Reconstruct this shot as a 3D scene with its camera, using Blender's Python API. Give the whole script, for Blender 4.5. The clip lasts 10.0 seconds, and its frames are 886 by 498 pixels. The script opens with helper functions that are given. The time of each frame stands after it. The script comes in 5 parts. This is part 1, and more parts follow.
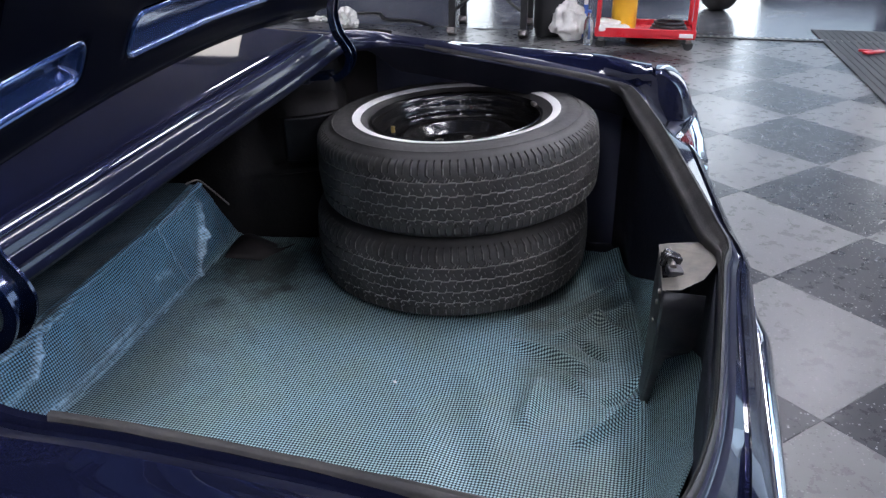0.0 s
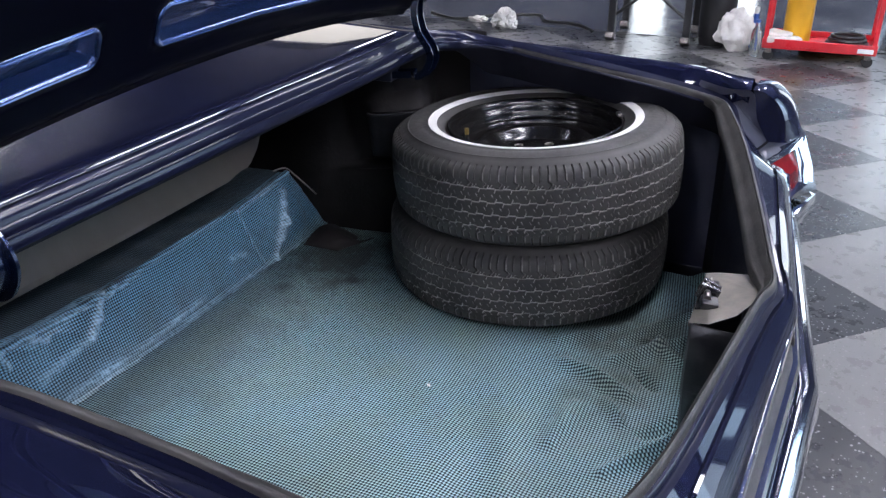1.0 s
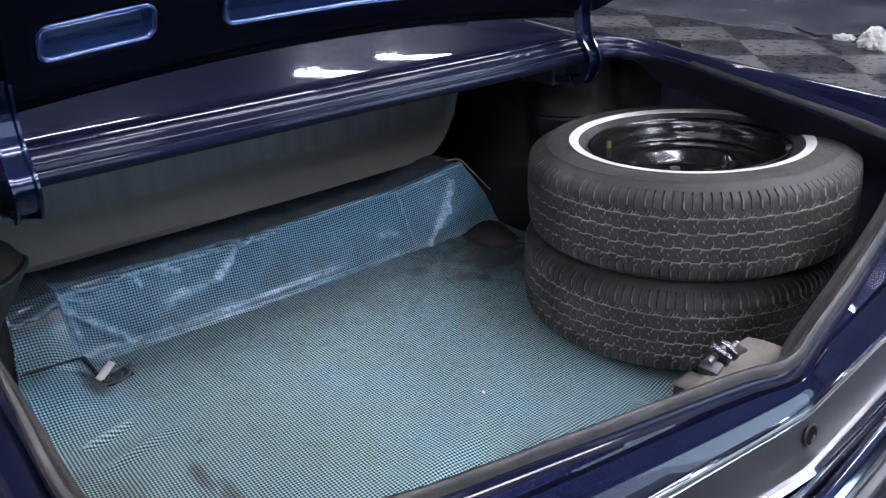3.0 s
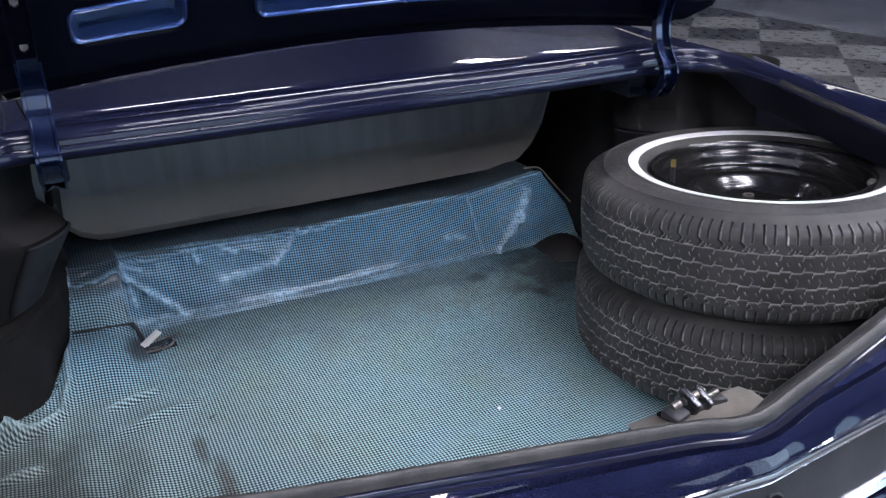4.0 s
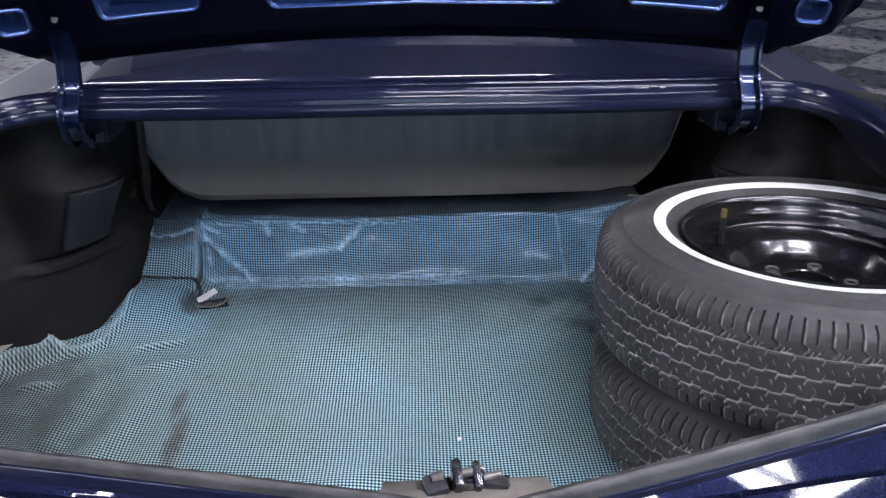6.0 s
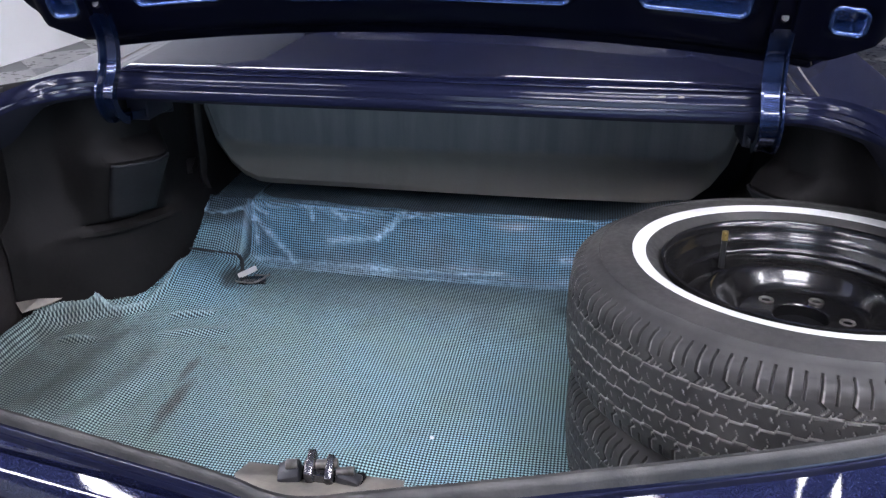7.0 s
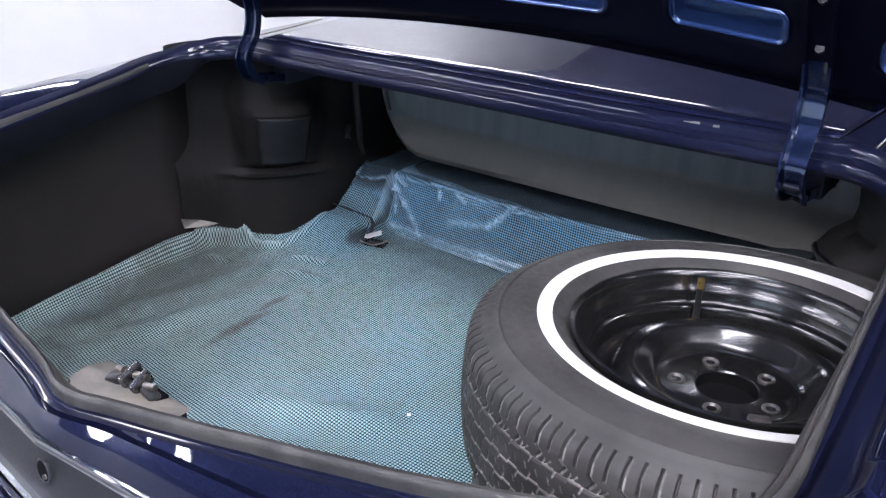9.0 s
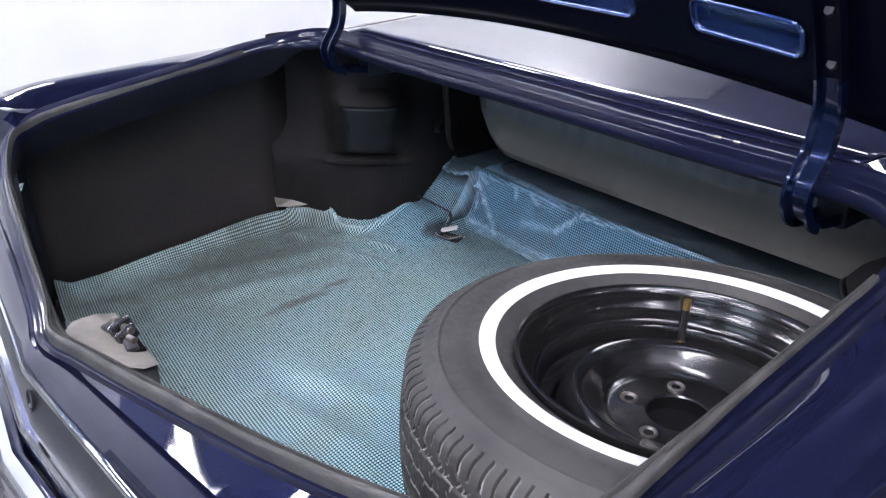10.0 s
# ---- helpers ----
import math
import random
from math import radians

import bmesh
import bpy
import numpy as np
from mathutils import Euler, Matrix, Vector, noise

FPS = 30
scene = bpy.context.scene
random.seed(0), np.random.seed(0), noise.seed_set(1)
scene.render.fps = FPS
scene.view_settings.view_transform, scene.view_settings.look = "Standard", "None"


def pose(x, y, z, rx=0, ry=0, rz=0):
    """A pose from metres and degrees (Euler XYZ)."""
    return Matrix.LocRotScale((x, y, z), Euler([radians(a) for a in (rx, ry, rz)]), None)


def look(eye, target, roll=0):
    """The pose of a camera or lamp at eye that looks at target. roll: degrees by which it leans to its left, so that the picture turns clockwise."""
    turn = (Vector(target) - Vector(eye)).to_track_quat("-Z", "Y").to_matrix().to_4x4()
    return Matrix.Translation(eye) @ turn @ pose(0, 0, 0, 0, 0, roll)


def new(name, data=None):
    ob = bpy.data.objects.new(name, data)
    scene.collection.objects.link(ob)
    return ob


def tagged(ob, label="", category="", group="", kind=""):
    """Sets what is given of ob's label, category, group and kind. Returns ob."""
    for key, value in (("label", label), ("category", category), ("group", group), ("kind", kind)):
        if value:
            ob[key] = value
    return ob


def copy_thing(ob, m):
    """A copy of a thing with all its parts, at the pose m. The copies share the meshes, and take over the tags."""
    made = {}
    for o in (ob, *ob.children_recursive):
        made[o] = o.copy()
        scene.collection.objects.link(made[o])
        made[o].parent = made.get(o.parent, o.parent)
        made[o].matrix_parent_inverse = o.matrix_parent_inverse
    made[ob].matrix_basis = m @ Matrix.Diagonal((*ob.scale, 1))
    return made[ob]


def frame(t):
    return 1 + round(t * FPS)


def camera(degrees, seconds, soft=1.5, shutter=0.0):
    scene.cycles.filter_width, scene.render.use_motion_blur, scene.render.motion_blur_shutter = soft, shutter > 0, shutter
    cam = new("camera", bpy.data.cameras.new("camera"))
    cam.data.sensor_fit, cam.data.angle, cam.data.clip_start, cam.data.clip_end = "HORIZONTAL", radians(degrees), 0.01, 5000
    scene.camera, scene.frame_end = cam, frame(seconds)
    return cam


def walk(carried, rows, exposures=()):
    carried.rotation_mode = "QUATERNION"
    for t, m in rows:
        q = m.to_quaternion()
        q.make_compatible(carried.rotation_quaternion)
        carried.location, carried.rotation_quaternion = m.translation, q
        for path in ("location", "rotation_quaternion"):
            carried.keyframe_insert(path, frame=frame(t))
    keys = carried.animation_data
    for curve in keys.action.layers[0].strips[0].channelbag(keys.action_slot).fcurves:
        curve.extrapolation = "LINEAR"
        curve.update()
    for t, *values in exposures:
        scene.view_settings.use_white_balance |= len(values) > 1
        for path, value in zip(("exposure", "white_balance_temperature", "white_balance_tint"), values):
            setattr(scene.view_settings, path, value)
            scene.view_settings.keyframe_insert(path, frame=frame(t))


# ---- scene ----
cam = camera(56.55, 10.0, 1.35)
PATH = [
    (0.0, (-1.2198, 0.0289, 1.3616), (0.1030, 0.2953, 0.7065), -0.09),
    (0.5, (-1.1777, -0.0728, 1.3573), (0.1107, 0.3326, 0.7049), -0.15),
    (1.0, (-1.1264, -0.1773, 1.3563), (0.1072, 0.3726, 0.7038), -0.27),
    (1.5, (-1.0649, -0.2876, 1.3552), (0.0947, 0.4052, 0.7028), -0.34),
    (2.0, (-0.9921, -0.3996, 1.3521), (0.0750, 0.4303, 0.7022), -0.50),
    (2.5, (-0.9016, -0.4994, 1.3452), (0.0596, 0.4550, 0.7008), -1.07),
    (4.0, (-0.5657, -0.6921, 1.3207), (0.0232, 0.5378, 0.6960), -1.01),
    (4.5, (-0.4330, -0.7270, 1.3161), (0.0135, 0.5630, 0.6943), -0.90),
    (5.0, (-0.2964, -0.7499, 1.3124), (0.0087, 0.5815, 0.6924), -0.97),
    (5.5, (-0.1480, -0.7651, 1.3143), (0.0255, 0.5886, 0.6919), -0.70),
    (7.0, (0.2911, -0.7378, 1.3104), (0.0357, 0.6026, 0.6874), -0.50),
    (7.5, (0.4381, -0.7094, 1.3099), (0.0286, 0.5921, 0.6866), -0.04),
    (8.0, (0.5814, -0.6663, 1.3126), (0.0159, 0.5743, 0.6873), 0.05),
    (8.5, (0.7190, -0.6048, 1.3162), (0.0094, 0.5579, 0.6881), 0.05),
    (9.0, (0.8493, -0.5268, 1.3179), (0.0060, 0.5416, 0.6876), 0.05),
    (9.5, (0.9633, -0.4380, 1.3193), (-0.0025, 0.5210, 0.6888), 0.05),
    (10.0, (1.0543, -0.3498, 1.3183), (-0.0184, 0.4882, 0.6882), -0.04),
]
walk(cam, [(t, look(eye, target, roll)) for t, eye, target, roll in PATH], [(0.0, -0.15), (1.0, 0.07), (2.5, 0.17), (5.5, 0.26), (7.5, 0.32), (10.0, 0.47)])

# ---- world and light ----
world = bpy.data.worlds.new("world")
scene.world = world
world.use_nodes = True
world.node_tree.nodes["Background"].inputs["Color"].default_value = (0.50, 0.64, 0.90, 1)
world.node_tree.nodes["Background"].inputs["Strength"].default_value = 0.3
LAMP = 43.0          # ceiling fittings
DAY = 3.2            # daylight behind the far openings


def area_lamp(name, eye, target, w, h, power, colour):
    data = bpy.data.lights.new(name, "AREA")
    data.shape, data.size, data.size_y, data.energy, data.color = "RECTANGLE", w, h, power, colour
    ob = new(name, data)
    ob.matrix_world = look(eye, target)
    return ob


# fill lamps added before the tall openings behind the car and beside it
area_lamp("window_fill", (4.7, -5.8, 1.7), (0.0, 0.6, 0.6), 3.2, 2.4, 60, (0.52, 0.74, 1.0))
area_lamp("window_fill", (9.2, -1.4, 1.6), (0.0, 0.0, 0.6), 3.0, 2.4, 35, (0.62, 0.80, 1.0))


# ---- materials ----
def node(nt, kind, **values):
    n = nt.nodes.new(kind)
    for key, value in values.items():
        n.inputs[key.replace("_", " ")].default_value = value
    return n


def mix(nt, fac, a, b, blend="MIX"):
    n = nt.nodes.new("ShaderNodeMix")
    n.data_type, n.blend_type = "RGBA", blend
    for sock, v in ((n.inputs[0], fac), (n.inputs[6], a), (n.inputs[7], b)):
        if isinstance(v, (int, float)):
            sock.default_value = v
        elif isinstance(v, tuple):
            sock.default_value = (*v, 1)
        else:
            nt.links.new(v, sock)
    return n.outputs[2]


def maths(nt, op, a, b=0.5, c=0.0):
    n = nt.nodes.new("ShaderNodeMath")
    n.operation = op
    for sock, v in zip(n.inputs, (a, b, c)):
        if isinstance(v, (int, float)):
            sock.default_value = v
        else:
            nt.links.new(v, sock)
    return n.outputs[0]


def spread(nt, source, lo, hi, a, b):
    n = nt.nodes.new("ShaderNodeMapRange")
    n.inputs[1].default_value, n.inputs[2].default_value = lo, hi
    n.inputs[3].default_value, n.inputs[4].default_value = a, b
    nt.links.new(source, n.inputs[0])
    return n.outputs[0]


def noise_tex(nt, coords, scale, detail=4.0, rough=0.55):
    n = node(nt, "ShaderNodeTexNoise", Scale=scale, Detail=detail, Roughness=rough)
    nt.links.new(coords, n.inputs["Vector"])
    return n.outputs["Fac"]


def bumped(nt, shader, height, strength, distance):
    n = node(nt, "ShaderNodeBump", Strength=strength, Distance=distance)
    nt.links.new(height, n.inputs["Height"])
    nt.links.new(n.outputs["Normal"], shader.inputs["Normal"])


def blank(name):
    m = bpy.data.materials.new(name)
    m.use_nodes = True
    nt = m.node_tree
    return m, nt, nt.nodes["Principled BSDF"], nt.nodes.new("ShaderNodeTexCoord")


def plain(name, colour, rough=0.5, metal=0.0, second=None, blot=6.0, grain=180.0, relief=0.0, coat=0.0, spec=0.5, vary=0.08):
    """A surface with large blotches towards a second colour, fine grain in roughness, and a little relief."""
    m, nt, s, tc = blank(name)
    second = second or tuple(min(1, c * 1.35 + 0.004) for c in colour)
    big = noise_tex(nt, tc.outputs["Object"], blot, 5.0)
    fine = noise_tex(nt, tc.outputs["Object"], grain, 3.0)
    c = mix(nt, spread(nt, big, 0.38, 0.68, 0.0, 1.0), colour, second)
    nt.links.new(c, s.inputs["Base Color"])
    nt.links.new(spread(nt, maths(nt, "ADD", big, fine), 0.6, 1.4, max(0.02, rough - vary), min(1, rough + vary)), s.inputs["Roughness"])
    s.inputs["Metallic"].default_value = metal
    s.inputs["Specular IOR Level"].default_value = spec
    s.inputs["Coat Weight"].default_value = coat
    s.inputs["Coat Roughness"].default_value = 0.04
    if relief:
        bumped(nt, s, maths(nt, "ADD", fine, big), relief, 0.002)
    return m


def glow(name, colour, strength):
    m, nt, s, tc = blank(name)
    s.inputs["Base Color"].default_value = (*colour, 1)
    s.inputs["Emission Color"].default_value = (*colour, 1)
    s.inputs["Emission Strength"].default_value = strength
    return m


def paint_material(name, colour, deep, rough, coat=1.0, coat_rough=0.02, metal=0.0, dirt=0.08, spec=0.3):
    """Dark blue enamel under a clear coat, with fine flake, light dust and tiny scratches."""
    m, nt, s, tc = blank(name)
    flake = noise_tex(nt, tc.outputs["Object"], 900.0, 2.0)
    dust = noise_tex(nt, tc.outputs["Object"], 3.0, 8.0, 0.7)
    fine = noise_tex(nt, tc.outputs["Object"], 420.0, 3.0, 0.6)
    base = mix(nt, spread(nt, flake, 0.35, 0.7, 0, 1), deep, colour)
    base = mix(nt, maths(nt, "MULTIPLY", spread(nt, dust, 0.45, 0.8, 0, dirt), spread(nt, fine, 0.45, 0.7, 0, 1)), base, (0.30, 0.30, 0.32))
    nt.links.new(base, s.inputs["Base Color"])
    nt.links.new(spread(nt, dust, 0.3, 0.75, rough - 0.02, rough + 0.02), s.inputs["Roughness"])
    s.inputs["Metallic"].default_value = metal
    s.inputs["Specular IOR Level"].default_value = spec
    s.inputs["Coat Weight"].default_value = coat
    nt.links.new(spread(nt, fine, 0.3, 0.8, coat_rough, coat_rough * 2.5), s.inputs["Coat Roughness"])
    return m


def carpet_material():
    """Woven vinyl trunk mat: pale teal and black threads in a small check, with grime, rubbed spots, and painted shade
    and sheen.
    """
    m, nt, s, tc = blank("woven_vinyl_mat")
    uv = nt.nodes.new("ShaderNodeSeparateXYZ")
    nt.links.new(tc.outputs["UV"], uv.inputs[0])
    wob = noise_tex(nt, tc.outputs["UV"], 14.0, 1.0)
    k = 2 * math.pi / 0.0058
    su = maths(nt, "SINE", maths(nt, "ADD", maths(nt, "MULTIPLY", uv.outputs[0], k), maths(nt, "MULTIPLY", wob, 0.9)))
    sv = maths(nt, "SINE", maths(nt, "ADD", maths(nt, "MULTIPLY", uv.outputs[1], k), maths(nt, "MULTIPLY", wob, 0.9)))
    diag = maths(nt, "SINE", maths(nt, "MULTIPLY", maths(nt, "ADD", uv.outputs[0], uv.outputs[1]), k))
    weave = maths(nt, "ADD", maths(nt, "ADD", su, sv), maths(nt, "MULTIPLY", diag, 0.35))
    light = spread(nt, weave, -0.75, 1.25, 0.0, 1.0)
    stain = noise_tex(nt, tc.outputs["UV"], 5.0, 6.0, 0.62)
    patch = noise_tex(nt, tc.outputs["UV"], 16.0, 5.0, 0.65)
    thread = mix(nt, spread(nt, stain, 0.42, 0.62, 0, 1), (0.45, 0.70, 0.77), (0.44, 0.64, 0.61))
    thread = mix(nt, spread(nt, patch, 0.60, 0.76, 0, 0.6), thread, (0.25, 0.28, 0.20))
    spot = noise_tex(nt, tc.outputs["UV"], 30.0, 3.0, 0.5)
    thread = mix(nt, spread(nt, spot, 0.70, 0.76, 0, 0.7), thread, (0.05, 0.045, 0.035))
    # the side nearer the open wheelhouse is greener with grime
    thread = mix(nt, maths(nt, "MULTIPLY", spread(nt, uv.outputs[0], 0.0, -0.60, 0.0, 0.6), spread(nt, uv.outputs[1], 0.85, 0.60, 0.0, 1.0)), thread, (0.45, 0.54, 0.50))
    thread = mix(nt, maths(nt, "MULTIPLY", spread(nt, uv.outputs[0], -0.40, -0.52, 0.0, 0.6), spread(nt, uv.outputs[1], 0.74, 0.86, 0.0, 1.0)), thread, (0.20, 0.43, 0.62))
    # the upright part has kept more of its blue
    thread = mix(nt, spread(nt, uv.outputs[1], 0.99, 1.04, 0.0, 0.85), thread, (0.165, 0.41, 0.66))
    # shade and grime on the ledge above the step, both put into its colour
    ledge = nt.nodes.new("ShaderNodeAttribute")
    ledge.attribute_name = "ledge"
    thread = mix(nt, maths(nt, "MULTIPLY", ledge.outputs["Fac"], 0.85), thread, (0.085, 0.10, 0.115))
    # grease, dirt and broad darker areas: place along the mat, half widths, strength, colour
    for u, v, ru, rv, power, tint in ((-0.430, 0.46, 0.018, 0.085, 0.75, (0.16, 0.11, 0.07)), (-0.452, 0.57, 0.012, 0.05, 0.6, (0.15, 0.12, 0.08)), (0.46, 0.86, 0.17, 0.13, 0.92, (0.07, 0.065, 0.055)),
                                      (-0.05, 0.97, 0.60, 0.17, 0.55, (0.17, 0.19, 0.185)), (0.46, 0.10, 0.15, 0.24, 0.6, (0.15, 0.165, 0.13)), (-0.70, 0.52, 0.17, 0.22, 0.5, (0.16, 0.18, 0.165)), (-0.62, 0.22, 0.14, 0.12, 0.35, (0.20, 0.21, 0.17)), (-0.74, 0.45, 0.11, 0.34, 0.80, (0.17, 0.185, 0.16)), (-0.55, 0.04, 0.30, 0.13, 0.65, (0.15, 0.16, 0.13)), (0.30, 0.13, 0.22, 0.13, 0.6, (0.20, 0.215, 0.15)),
                                      (-0.50, 0.90, 0.03, 0.04, 0.9, (0.05, 0.045, 0.04)), (0.26, 0.93, 0.03, 0.025, 0.6, (0.05, 0.045, 0.04)), (0.36, 0.80, 0.02, 0.02, 0.7, (0.06, 0.055, 0.05))):
        dx = maths(nt, "DIVIDE", maths(nt, "SUBTRACT", uv.outputs[0], u), ru)
        dy = maths(nt, "DIVIDE", maths(nt, "SUBTRACT", uv.outputs[1], v), rv)
        d = maths(nt, "ADD", maths(nt, "MULTIPLY", dx, dx), maths(nt, "MULTIPLY", dy, dy))
        d = maths(nt, "ADD", d, maths(nt, "MULTIPLY", maths(nt, "SUBTRACT", patch, 0.5), 3.0))
        thread = mix(nt, spread(nt, d, 0.1, 1.3, power, 0.0), thread, tint)
    # creases where the vinyl has gone pale; on the step, sheen painted in too
    att = nt.nodes.new("ShaderNodeAttribute")
    att.attribute_name = "paleness"
    pale = maths(nt, "MULTIPLY", att.outputs["Fac"], spread(nt, patch, 0.35, 0.6, 0.35, 1.0))
    pale = maths(nt, "MULTIPLY", pale, spread(nt, noise_tex(nt, tc.outputs["UV"], 110.0, 3.0, 0.6), 0.38, 0.58, 0.25, 1.0))
    cloth = mix(nt, light, (0.018, 0.029, 0.034), thread)
    nt.links.new(mix(nt, maths(nt, "MULTIPLY", pale, 0.9), cloth, mix(nt, spread(nt, uv.outputs[1], 0.96, 1.02, 0.0, 1.0), (0.42, 0.56, 0.58), (0.46, 0.70, 0.90))), s.inputs["Base Color"])
    nt.links.new(spread(nt, patch, 0.3, 0.7, 0.34, 0.52), s.inputs["Roughness"])
    s.inputs["Specular IOR Level"].default_value = 0.15
    nt.links.new(spread(nt, uv.outputs[1], 0.99, 1.04, 0.02, 0.75), s.inputs["Coat Weight"])
    s.inputs["Coat Roughness"].default_value = 0.24
    bumped(nt, s, weave, 0.15, 0.0005)
    return m


def rubber_material():
    """Tyre rubber: dark grey, dusty in the grooves, scuffed on the shoulder."""
    m, nt, s, tc = blank("tyre_rubber")
    att = nt.nodes.new("ShaderNodeAttribute")
    att.attribute_name = "dust"
    big = noise_tex(nt, tc.outputs["Object"], 9.0, 5.0, 0.6)
    fine = noise_tex(nt, tc.outputs["Object"], 120.0, 4.0, 0.6)
    base = mix(nt, spread(nt, big, 0.35, 0.7, 0, 1), (0.033, 0.032, 0.032), (0.063, 0.060, 0.058))
    amount = maths(nt, "MULTIPLY", att.outputs["Fac"], spread(nt, maths(nt, "ADD", big, fine), 0.75, 1.2, 0.55, 1.0))
    base = mix(nt, amount, base, (0.58, 0.555, 0.52))
    nt.links.new(base, s.inputs["Base Color"])
    nt.links.new(spread(nt, fine, 0.3, 0.7, 0.46, 0.66), s.inputs["Roughness"])
    s.inputs["Specular IOR Level"].default_value = 0.3
    bumped(nt, s, fine, 0.25, 0.0008)
    return m


def tile_material(name, base, chip_a, chip_b):
    """Polished speckled floor tile."""
    m, nt, s, tc = blank(name)
    info = nt.nodes.new("ShaderNodeObjectInfo")
    v = node(nt, "ShaderNodeTexVoronoi", Scale=115.0)
    nt.links.new(tc.outputs["Object"], v.inputs["Vector"])
    pick = nt.nodes.new("ShaderNodeSeparateColor")
    nt.links.new(v.outputs["Color"], pick.inputs[0])
    size = maths(nt, "LESS_THAN", v.outputs["Distance"], maths(nt, "MULTIPLY", pick.outputs[1], 0.42))
    one = maths(nt, "MULTIPLY", size, maths(nt, "GREATER_THAN", pick.outputs[0], 0.66))
    two = maths(nt, "MULTIPLY", size, maths(nt, "LESS_THAN", pick.outputs[0], 0.25))
    cloud = noise_tex(nt, tc.outputs["Object"], 11.0, 6.0, 0.65)
    tint = maths(nt, "ADD", spread(nt, cloud, 0.3, 0.7, 0.95, 1.04), spread(nt, info.outputs["Random"], 0, 1, -0.06, 0.06))
    c = mix(nt, two, mix(nt, one, base, chip_a), chip_b)
    c = mix(nt, 1.0, c, tint, "MULTIPLY")
    nt.links.new(c, s.inputs["Base Color"])
    nt.links.new(spread(nt, cloud, 0.3, 0.75, 0.25, 0.33), s.inputs["Roughness"])
    s.inputs["Specular IOR Level"].default_value = 0.22
    bumped(nt, s, cloud, 0.04, 0.003)
    return m


NAVY = paint_material("navy_paint", (0.0085, 0.0105, 0.032), (0.0062, 0.0078, 0.025), 0.34, coat=1.0, metal=0.30, dirt=0.002, spec=0.0)
# dusty navy; its colour is also lightened for the reflection on this slope
DULL_NAVY = paint_material("dusty_pale_navy_paint", (0.062, 0.064, 0.090), (0.045, 0.047, 0.068), 0.42, coat=0.45, coat_rough=0.10, metal=0.2, dirt=0.25, spec=0.3)
GUTTER_NAVY = paint_material("unpolished_navy_paint", (0.0085, 0.0105, 0.030), (0.0062, 0.0078, 0.024), 0.38, coat=0.55, coat_rough=0.05, metal=0.30, dirt=0.03, spec=0.05)
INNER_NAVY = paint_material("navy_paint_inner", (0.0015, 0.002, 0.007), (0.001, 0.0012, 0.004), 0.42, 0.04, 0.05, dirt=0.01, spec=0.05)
# outer navy inside the pockets, brightened in colour for what it reflects
POCKET = paint_material("brightened_navy_paint", (0.028, 0.062, 0.190), (0.018, 0.042, 0.135), 0.24, coat=1.0, metal=0.7, dirt=0.02)
HINGE_BLUE = paint_material("hinge_blue_paint", (0.006, 0.015, 0.052), (0.004, 0.010, 0.036), 0.25, coat=0.7, metal=0.7, dirt=0.02)
CHROME = plain("chrome", (0.78, 0.80, 0.82), 0.08, 1.0, (0.70, 0.72, 0.75), 12.0, 220.0, 0.02, vary=0.05)
SATIN = plain("grey_satin_panel", (0.026, 0.027, 0.031), 0.40, 0.1, (0.040, 0.040, 0.044), 18.0, 260.0, 0.10, spec=0.35)
SEAL = plain("seal_rubber", (0.025, 0.024, 0.024), 0.55, 0.0, (0.062, 0.058, 0.055), 22.0, 260.0, 0.25)
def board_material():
    """Grey fibreboard with upright streaks; the lower band turns to a paler tan along a ragged edge."""
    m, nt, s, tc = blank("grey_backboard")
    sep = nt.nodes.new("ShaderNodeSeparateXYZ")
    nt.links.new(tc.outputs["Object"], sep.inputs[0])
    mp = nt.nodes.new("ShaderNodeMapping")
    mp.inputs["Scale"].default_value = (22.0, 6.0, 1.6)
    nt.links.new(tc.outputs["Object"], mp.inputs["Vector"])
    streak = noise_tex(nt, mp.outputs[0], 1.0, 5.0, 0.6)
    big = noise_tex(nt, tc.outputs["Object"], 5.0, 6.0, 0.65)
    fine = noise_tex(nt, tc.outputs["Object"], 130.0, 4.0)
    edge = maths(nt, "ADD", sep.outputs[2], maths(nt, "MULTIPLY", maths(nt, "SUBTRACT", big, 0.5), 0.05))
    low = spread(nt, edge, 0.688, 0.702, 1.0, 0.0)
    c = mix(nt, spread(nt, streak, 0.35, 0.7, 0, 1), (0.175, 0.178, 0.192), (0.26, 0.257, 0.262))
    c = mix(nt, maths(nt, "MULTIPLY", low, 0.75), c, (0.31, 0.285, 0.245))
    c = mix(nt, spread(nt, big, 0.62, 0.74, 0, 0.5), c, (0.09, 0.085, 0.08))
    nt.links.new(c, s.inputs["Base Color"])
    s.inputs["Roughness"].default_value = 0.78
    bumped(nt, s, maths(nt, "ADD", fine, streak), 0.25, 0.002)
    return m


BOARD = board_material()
LINER = plain("dark_trunk_liner", (0.0180, 0.0155, 0.0165), 0.55, 0.0, (0.028, 0.0235, 0.0230), 4.0, 140.0, 0.25, spec=0.25)
# right side's navy, lightened in colour for the light missing there
NAVY_LINER = plain("navy_trunk_liner", (0.060, 0.064, 0.100), 0.6, 0.0, (0.082, 0.086, 0.125), 5.0, 140.0, 0.2, spec=0.2)
FELT = plain("dark_felt", (0.020, 0.022, 0.026), 0.9, 0.0, (0.034, 0.036, 0.040), 14.0, 400.0, 0.5)
SHELL = plain("undercoated_steel", (0.015, 0.016, 0.026), 0.55, 0.0, (0.024, 0.025, 0.036), 8.0, 160.0, 0.2, spec=0.15)
